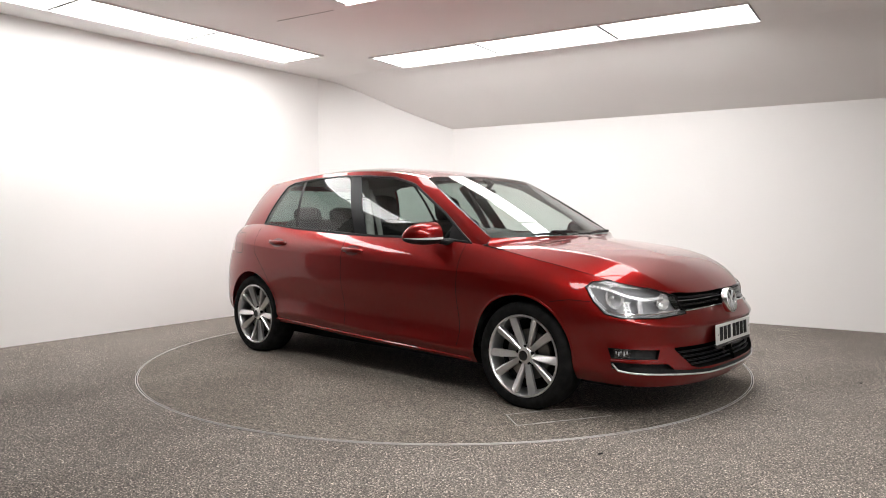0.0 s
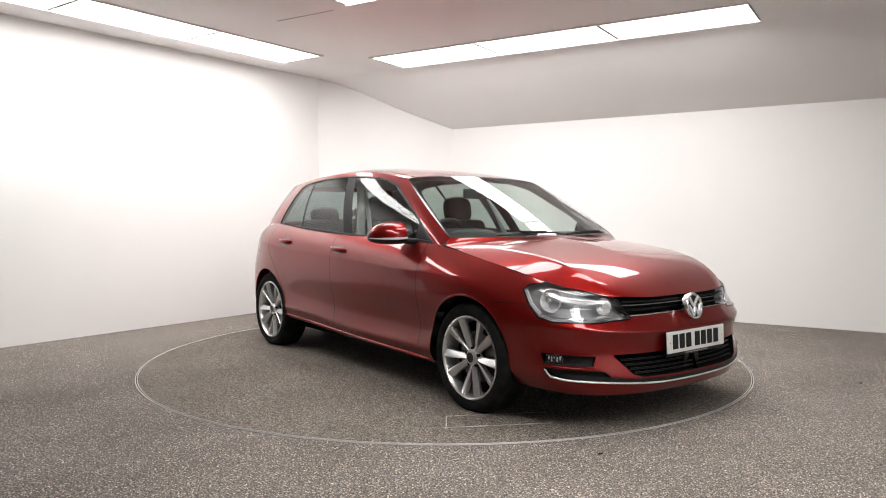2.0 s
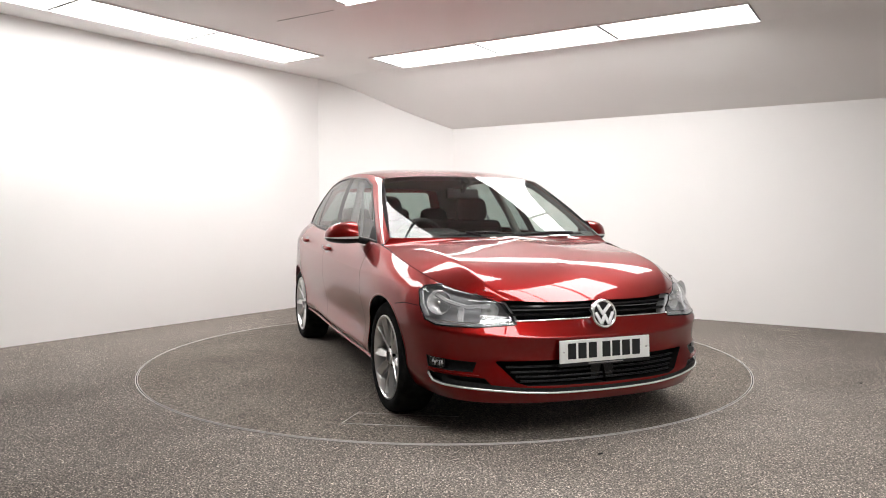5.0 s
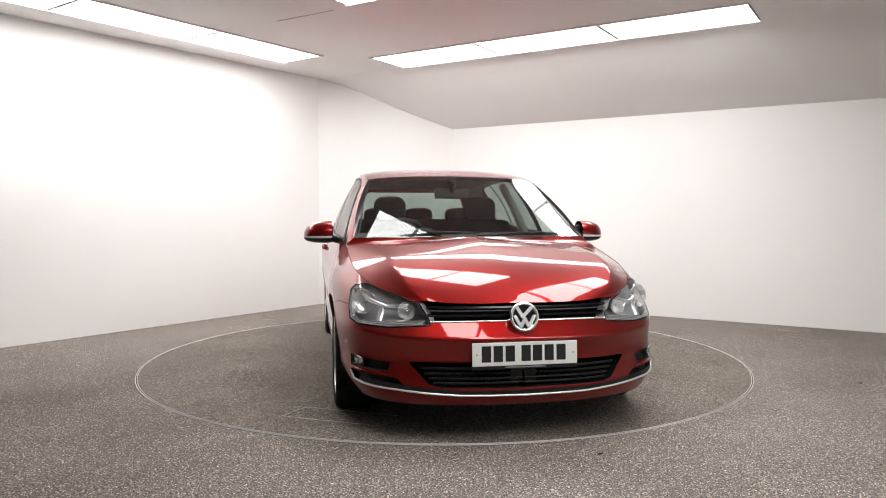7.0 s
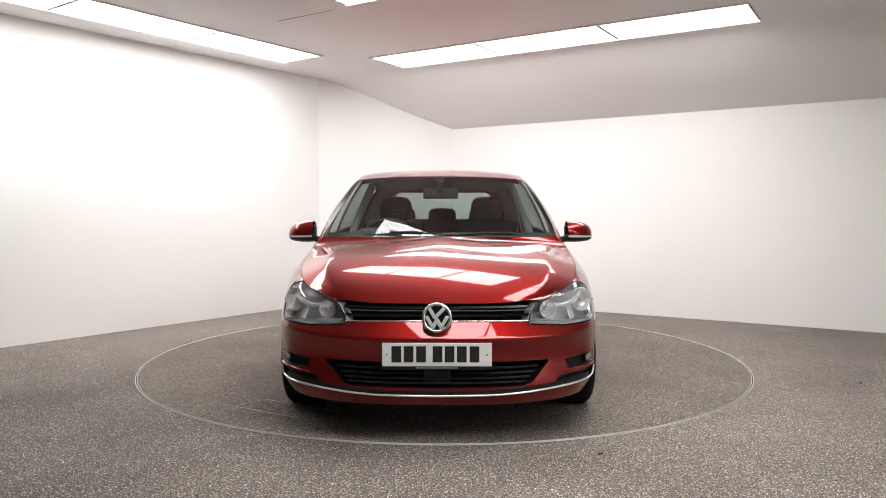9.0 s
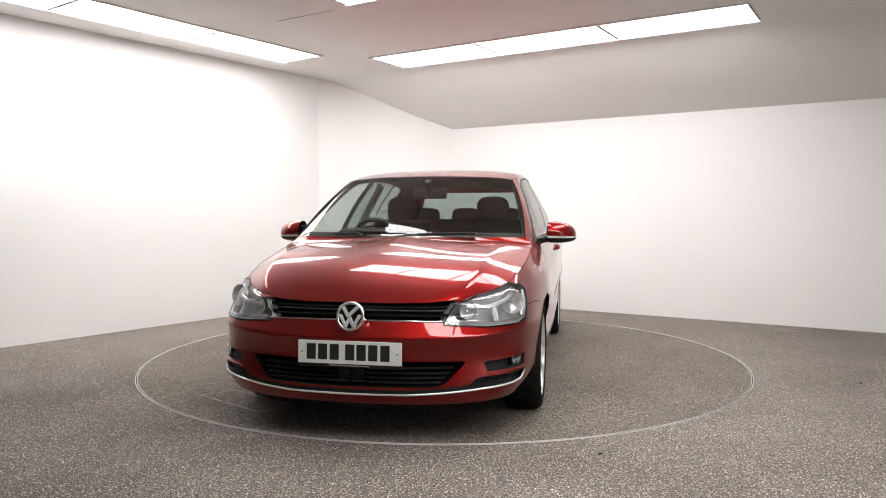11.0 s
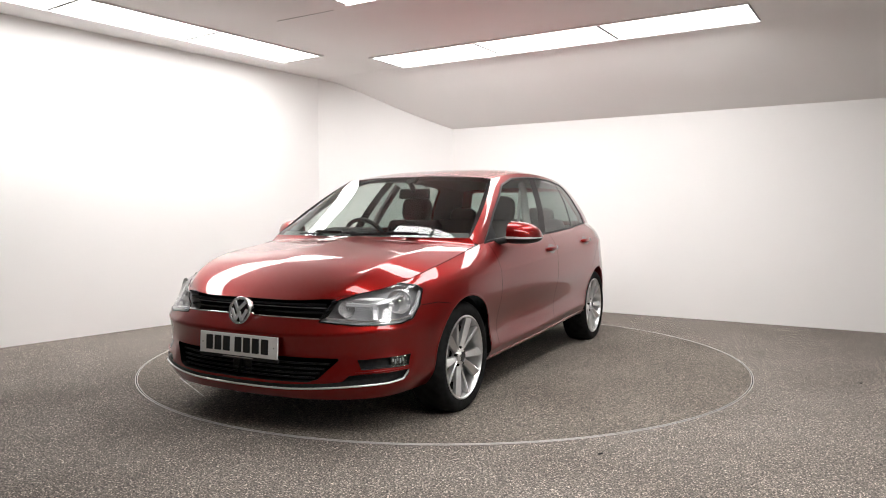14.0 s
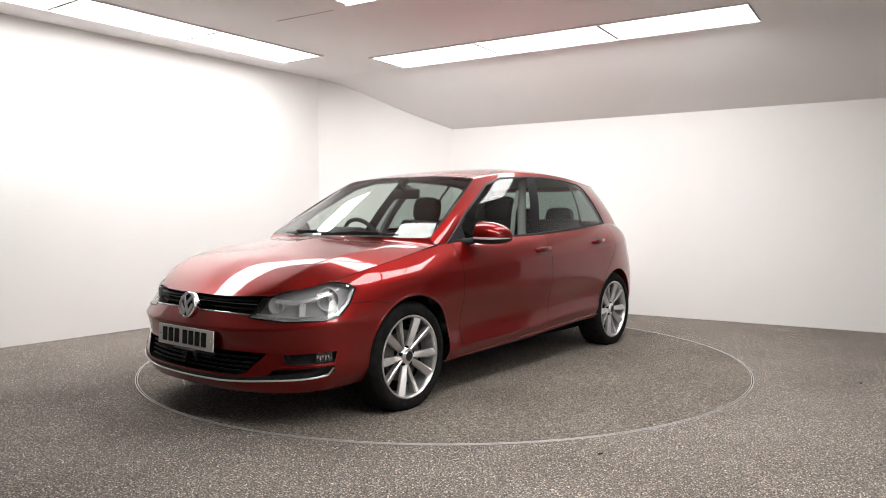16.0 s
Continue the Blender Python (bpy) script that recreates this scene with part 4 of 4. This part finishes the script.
# door handles
for s, kind in ((1, "front_door"), (-1, "front_door"), (1, "rear_door"), (-1, "rear_door")):
    x, z = (-0.045, 0.852) if kind == "front_door" else (-0.912, 0.884)
    door = [o for o in car.children if o.name.startswith(kind) and (o.data.vertices[0].co.y > 0) == (s > 0)][0]
    p, no = S_SIDE.on(Vector((x, 2, z)), Y)
    tilt = math.degrees(math.atan2(no.z, no.y))
    bm = bmesh.new()
    for i, (dx, half, out) in enumerate(((-0.105, 0.004, 0.004), (-0.098, 0.012, 0.020), (-0.07, 0.0155, 0.034), (0.0, 0.0165, 0.040), (0.07, 0.0155, 0.034), (0.098, 0.012, 0.020), (0.105, 0.004, 0.004))):
        ring = [bm.verts.new((x + dx, (p.y + out - 0.012 + 0.008 * math.cos(a)) * s, p.z + half * math.sin(a) + dx * -0.045)) for a in [2 * math.pi * k / 10 for k in range(10)]]
        if i:
            for k in range(10):
                bm.faces.new((last[k], last[(k + 1) % 10], ring[(k + 1) % 10], ring[k]))
        else:
            bm.faces.new(ring)
        last = ring
    bm.faces.new(last)
    bmesh.ops.recalc_face_normals(bm, faces=bm.faces[:])
    part("door_handle", bm, M_PAINT, door, "dark red bar handle", smooth=True)
    # flat ellipse in darker red paints the shade of the handle's hollow
    ell = [(x + 0.075 * math.cos(2 * math.pi * k / 20), z - 0.004 + 0.034 * math.sin(2 * math.pi * k / 20)) for k in range(20)]
    bm = bmesh.new()
    c0, n0 = S_SIDE.on(Vector((x, 2, z - 0.004)), Y)
    mid = bm.verts.new(((c0 + n0 * 0.0015).x, (c0 + n0 * 0.0015).y * s, c0.z))
    vs = []
    for e in ell:
        q, nq = S_SIDE.on(Vector((e[0], 2, e[1])), Y)
        q = q + nq * 0.0015
        vs.append(bm.verts.new((q.x, q.y * s, q.z)))
    for k in range(20):
        bm.faces.new((mid, vs[k], vs[(k + 1) % 20]))
    bmesh.ops.recalc_face_normals(bm, faces=bm.faces[:])
    part("handle_cup", bm, M_CUP, door, "flat dark red patch painted as the handle recess's shade", smooth=True)

# wing mirrors
for s in BOTH:
    mir = new("wing_mirror")
    mir.parent = car
    tagged(mir, "dark red wing mirror with black base")

    def shell(a0, a1, n, grow, mat, nm, label):
        rows = []
        for k in range(15):
            w = k / 14
            y = 0.862 + 0.182 * math.sin(w * math.pi / 2)
            f = max(math.sin(math.pi * (0.43 + 0.57 * w)), 0.0) ** 0.75
            cx, cz = 0.680 - 0.070 * w**1.6, 0.958 - 0.008 * w
            rx, up, down = [(q * f + 0.002) * grow for q in (0.092, 0.094, 0.046)]
            row = []
            for j in range(n):
                a = radians(a0 + (a1 - a0) * j / (n - 1))
                c, sn = math.cos(a), math.sin(a)
                e = 0.9
                row.append((cx + rx * math.copysign(abs(c) ** e, c), y * s, cz + (up if sn > 0 else down) * math.copysign(abs(sn) ** e, sn)))
            rows.append(row)
        bm = grid_mesh(np.array(rows))
        bmesh.ops.recalc_face_normals(bm, faces=bm.faces[:])
        part(nm, bm, mat, mir, label, smooth=True)

    shell(0, 180, 24, 1.0, M_PAINT, "mirror_cap", "dark red mirror cap")
    shell(-14, 0, 4, 1.02, M_PLATE, "indicator", "pale indicator strip")
    shell(180, 196, 4, 1.01, M_BLACK, "mirror_edge", "black mirror edge")
    shell(196, 346, 18, 0.99, M_BLACK, "mirror_base", "black mirror underside")
    bm = rounded((0.012, 0.105, 0.070), (0.606, 0.922 * s, 0.982), 0.005)
    part("mirror_glass", bm, M_CHROME, mir, "mirror glass")
    bm = rounded((0.075, 0.030, 0.075), (0.668, 0.866 * s, 0.986), 0.012)
    part("mirror_inner_side", bm, M_BLACK, mir)
    bm = tube([(0.80, 0.772 * s, 0.925), (0.76, 0.82 * s, 0.928), (0.71, 0.862 * s, 0.940), (0.68, 0.90 * s, 0.955)], 0.022, sides=10)
    part("mirror_arm", bm, M_BLACK, mir, "black mirror arm", smooth=True)

# wipers and cowl
for y0, y1, nm in ((-0.62, 0.02, 1), (-0.02, 0.55, 2)):
    w = new("wiper")
    w.parent = car
    tagged(w, "black windscreen wiper")
    a, b = (y0, y1)
    pts = []
    for k in range(9):
        y = a + (b - a) * k / 8
        z = 0.952 + 0.005 * math.sin(k / 8 * math.pi) + (0.018 * k / 8 if nm == 1 else 0.010 * k / 8)
        p, no = S_SCREEN.on(Vector((3, abs(y), z)), X)
        pts.append(Vector((p.x, math.copysign(p.y, y), p.z)) + Vector((no.x, math.copysign(no.y, y), no.z)) * 0.012)
    part("blade", tube(pts, 0.005, sides=6), M_BLACK, w)
    part("arm", tube([pts[6] + Vector((0.01, 0, 0.008)), pts[4] + Vector((0.02, 0, 0.012)), pts[1] + Vector((0.06, 0, 0.0))], 0.008, sides=6), M_BLACK, w)
    part("arm_joint", rounded((0.03, 0.09, 0.016), tuple(pts[6] + Vector((0.012, 0, 0.008))), 0.005), M_BLACK, w)
part("cowl", ribbon([(Vector(p), Vector((0.6, 0, 0.8))) for p in [(1.10 - 0.13 * abs(y) ** 2.2, y, 0.946) for y in np.linspace(-0.72, 0.72, 25)]], 0.12, 0.0), M_BLACK, car, "black cowl panel")

# ---- cabin ----
lining = S_ROOF.piece("headlining", (0,), M_LINING, car, "grey headlining", BOTH)
lining.matrix_basis = Matrix.LocRotScale((-0.01, 0, -0.028), None, (0.97, 0.955, 1))
lining = S_GREEN.piece("pillar_lining", (0,), M_LINING, car, "grey pillar lining", BOTH)
lining.matrix_basis = Matrix.LocRotScale((-0.012, 0, -0.012), None, (0.985, 0.968, 1))
for s in BOTH:
    S_SIDE.piece("door_card", (2, 3), M_BLACK, car, "black door lining", (s,), lift=-0.06)


def pillow(size, at, turn):
    """A soft block: a ball drawn out towards its box."""
    bm = bmesh.new()
    bmesh.ops.create_uvsphere(bm, u_segments=24, v_segments=14, radius=1.0)
    for v in bm.verts:
        for k in range(3):
            v.co[k] = math.copysign(abs(v.co[k]) ** 0.62, v.co[k]) * size[k] / 2
    bm.transform(pose(*at, *turn))
    return bm


def seat(parent, x, y, head, width=0.50, high=1.06):
    bm = rounded((0.52, width, 0.16), (x + 0.26, y, 0.46), 0.06, (0, -6, 0))
    part("cushion", bm, M_FABRIC, parent, smooth=True)
    bm = rounded((0.14, width * 0.98, high - 0.45), (x - 0.07, y, (high + 0.45) / 2), 0.06, (0, -14, 0))
    part("seat_back", bm, M_FABRIC, parent, smooth=True)
    bm = pillow((0.12, 0.26, 0.21), (x - 0.165, y, head - 0.10), (0, -10, 0))
    part("headrest", bm, M_FABRIC, parent, smooth=True)
    for d in (-0.06, 0.06):
        part("headrest_post", tube([(x - 0.13, y + d, high - 0.05), (x - 0.16, y + d, head - 0.12)], 0.006, sides=6), M_CHROME, parent)


for y in (-0.37, 0.37):
    st = new("front_seat")
    st.parent = car
    tagged(st, "charcoal cloth front seat with headrest")
    seat(st, -0.10, y, 1.235)
bench = new("rear_bench")
bench.parent = car
tagged(bench, "charcoal cloth rear bench with three headrests")
part("cushion", rounded((0.50, 1.26, 0.16), (-0.72, 0, 0.50), 0.05), M_FABRIC, bench, smooth=True)
part("seat_back", rounded((0.14, 1.24, 0.56), (-1.06, 0, 0.78), 0.05, (0, -18, 0)), M_FABRIC, bench, smooth=True)
for y in (-0.38, 0, 0.38):
    part("headrest", pillow((0.10, 0.26, 0.15), (-1.17, y, 1.08), (0, -15, 0)), M_FABRIC, bench, smooth=True)
part("parcel_shelf", rounded((0.45, 1.15, 0.02), (-1.45, 0, 0.985), 0.008), M_BLACK, car, "black parcel shelf")
part("dashboard", rounded((0.46, 1.40, 0.22), (0.86, 0, 0.835), 0.06, (0, 6, 0)), M_BLACK, car, "black dashboard", smooth=True)
part("instrument_hood", rounded((0.24, 0.40, 0.12), (0.74, -0.37, 0.94), 0.05, (0, 4, 0)), M_BLACK, car, "black instrument hood", smooth=True)
part("cabin_floor", box(-1.7, 1.1, -0.72, 0.72, 0.30, 0.33), M_DARK, car, "dark cabin carpet")
part("bulkhead", box(1.02, 1.06, -0.70, 0.70, 0.33, 0.92), M_DARK, car)
wheel = new("steering_wheel")
wheel.parent = car
tagged(wheel, "black three-spoke steering wheel")
wheel.matrix_basis = pose(0.50, -0.37, 0.898, 0, -66, 0)
part("wheel_rim", tube([(0.176 * math.cos(2 * math.pi * k / 36), 0.176 * math.sin(2 * math.pi * k / 36), 0) for k in range(36)], 0.016, sides=10, closed=True), M_BLACK, wheel, smooth=True)
part("wheel_boss", rounded((0.14, 0.16, 0.05), (-0.01, 0, -0.01), 0.02), M_BLACK, wheel, smooth=True)
for a in (0, 90, -90):
    part("spoke", rounded((0.12, 0.035, 0.018), (-0.115 * math.cos(radians(a)), 0.115 * math.sin(radians(a)), -0.004), 0.006, (0, 0, -a)), M_LAMPGREY, wheel)
im = new("rear_view_mirror")
im.parent = car
tagged(im, "black interior rear-view mirror")
part("mirror_body", rounded((0.03, 0.25, 0.075), (0.42, 0, 1.245), 0.014, (0, -8, 0)), M_BLACK, im)
part("mirror_stem", tube([(0.43, 0, 1.26), (0.49, 0, 1.33)], 0.018, sides=8), M_BLACK, im)
part("sensor_pod", rounded((0.06, 0.07, 0.03), (0.45, 0, 1.335), 0.010, (0, 28, 0)), M_DARK, im)

for s in BOTH:
    belt = [(Vector((-0.20, 0.575 * s, 1.27)), Vector((0.2, s, 0.1))), (Vector((-0.10, 0.60 * s, 1.12)), Vector((0.2, s, 0.1))), (Vector((-0.02, 0.635 * s, 0.95)), Vector((0.2, s, 0.1))), (Vector((-0.02, 0.64 * s, 0.60)), Vector((0.2, s, 0.1)))]
    part("seat_belt", ribbon(belt, 0.045, 0.0, high=0.003), M_BELT, car, "grey seat belt")
    part("pillar_trim", tube([(-0.27, 0.560 * s, 1.33), (-0.14, 0.64 * s, 1.12), (-0.05, 0.70 * s, 0.93)], 0.03, sides=8), M_LINING, car, "grey inner pillar trim", smooth=True)

# worn white outline on the turntable, beside the front wheel
def mark():
    bm = bmesh.new()
    a, b, c, d = Vector((1.55, -1.19)), Vector((1.825, -0.70)), Vector((1.66, -0.57)), Vector((1.385, -1.06))
    for p, q, w in ((a, b, 0.008), (a, d, 0.006), (d, c, 0.004)):
        u = (q - p).normalized() * w / 2
        n = Vector((-u.y, u.x))
        lo = [p - u - n, q + u - n, q + u + n, p - u + n]
        prism([(v.x, v.y) for v in lo], 0.0042, 0.0062, bm)
    part("floor_marking", bm, M_TAPE, turntable, "worn white rectangle outline")


mark()


CAR_X, CAR_Y = -0.002, -0.025


def heading(t):
    return -84.82 - 5.436 * (t - 8.0)


def motions():
    rows, disc = [], []
    for k in range(17):
        a = heading(float(k))
        m = pose(0, 0, 0.004, 0, 0, a) @ pose(CAR_X, CAR_Y, 0)
        rows.append((float(k), m))
        disc.append((float(k), pose(0, 0, 0, 0, 0, a)))
    walk(car, rows)
    walk(turntable, disc)


motions()
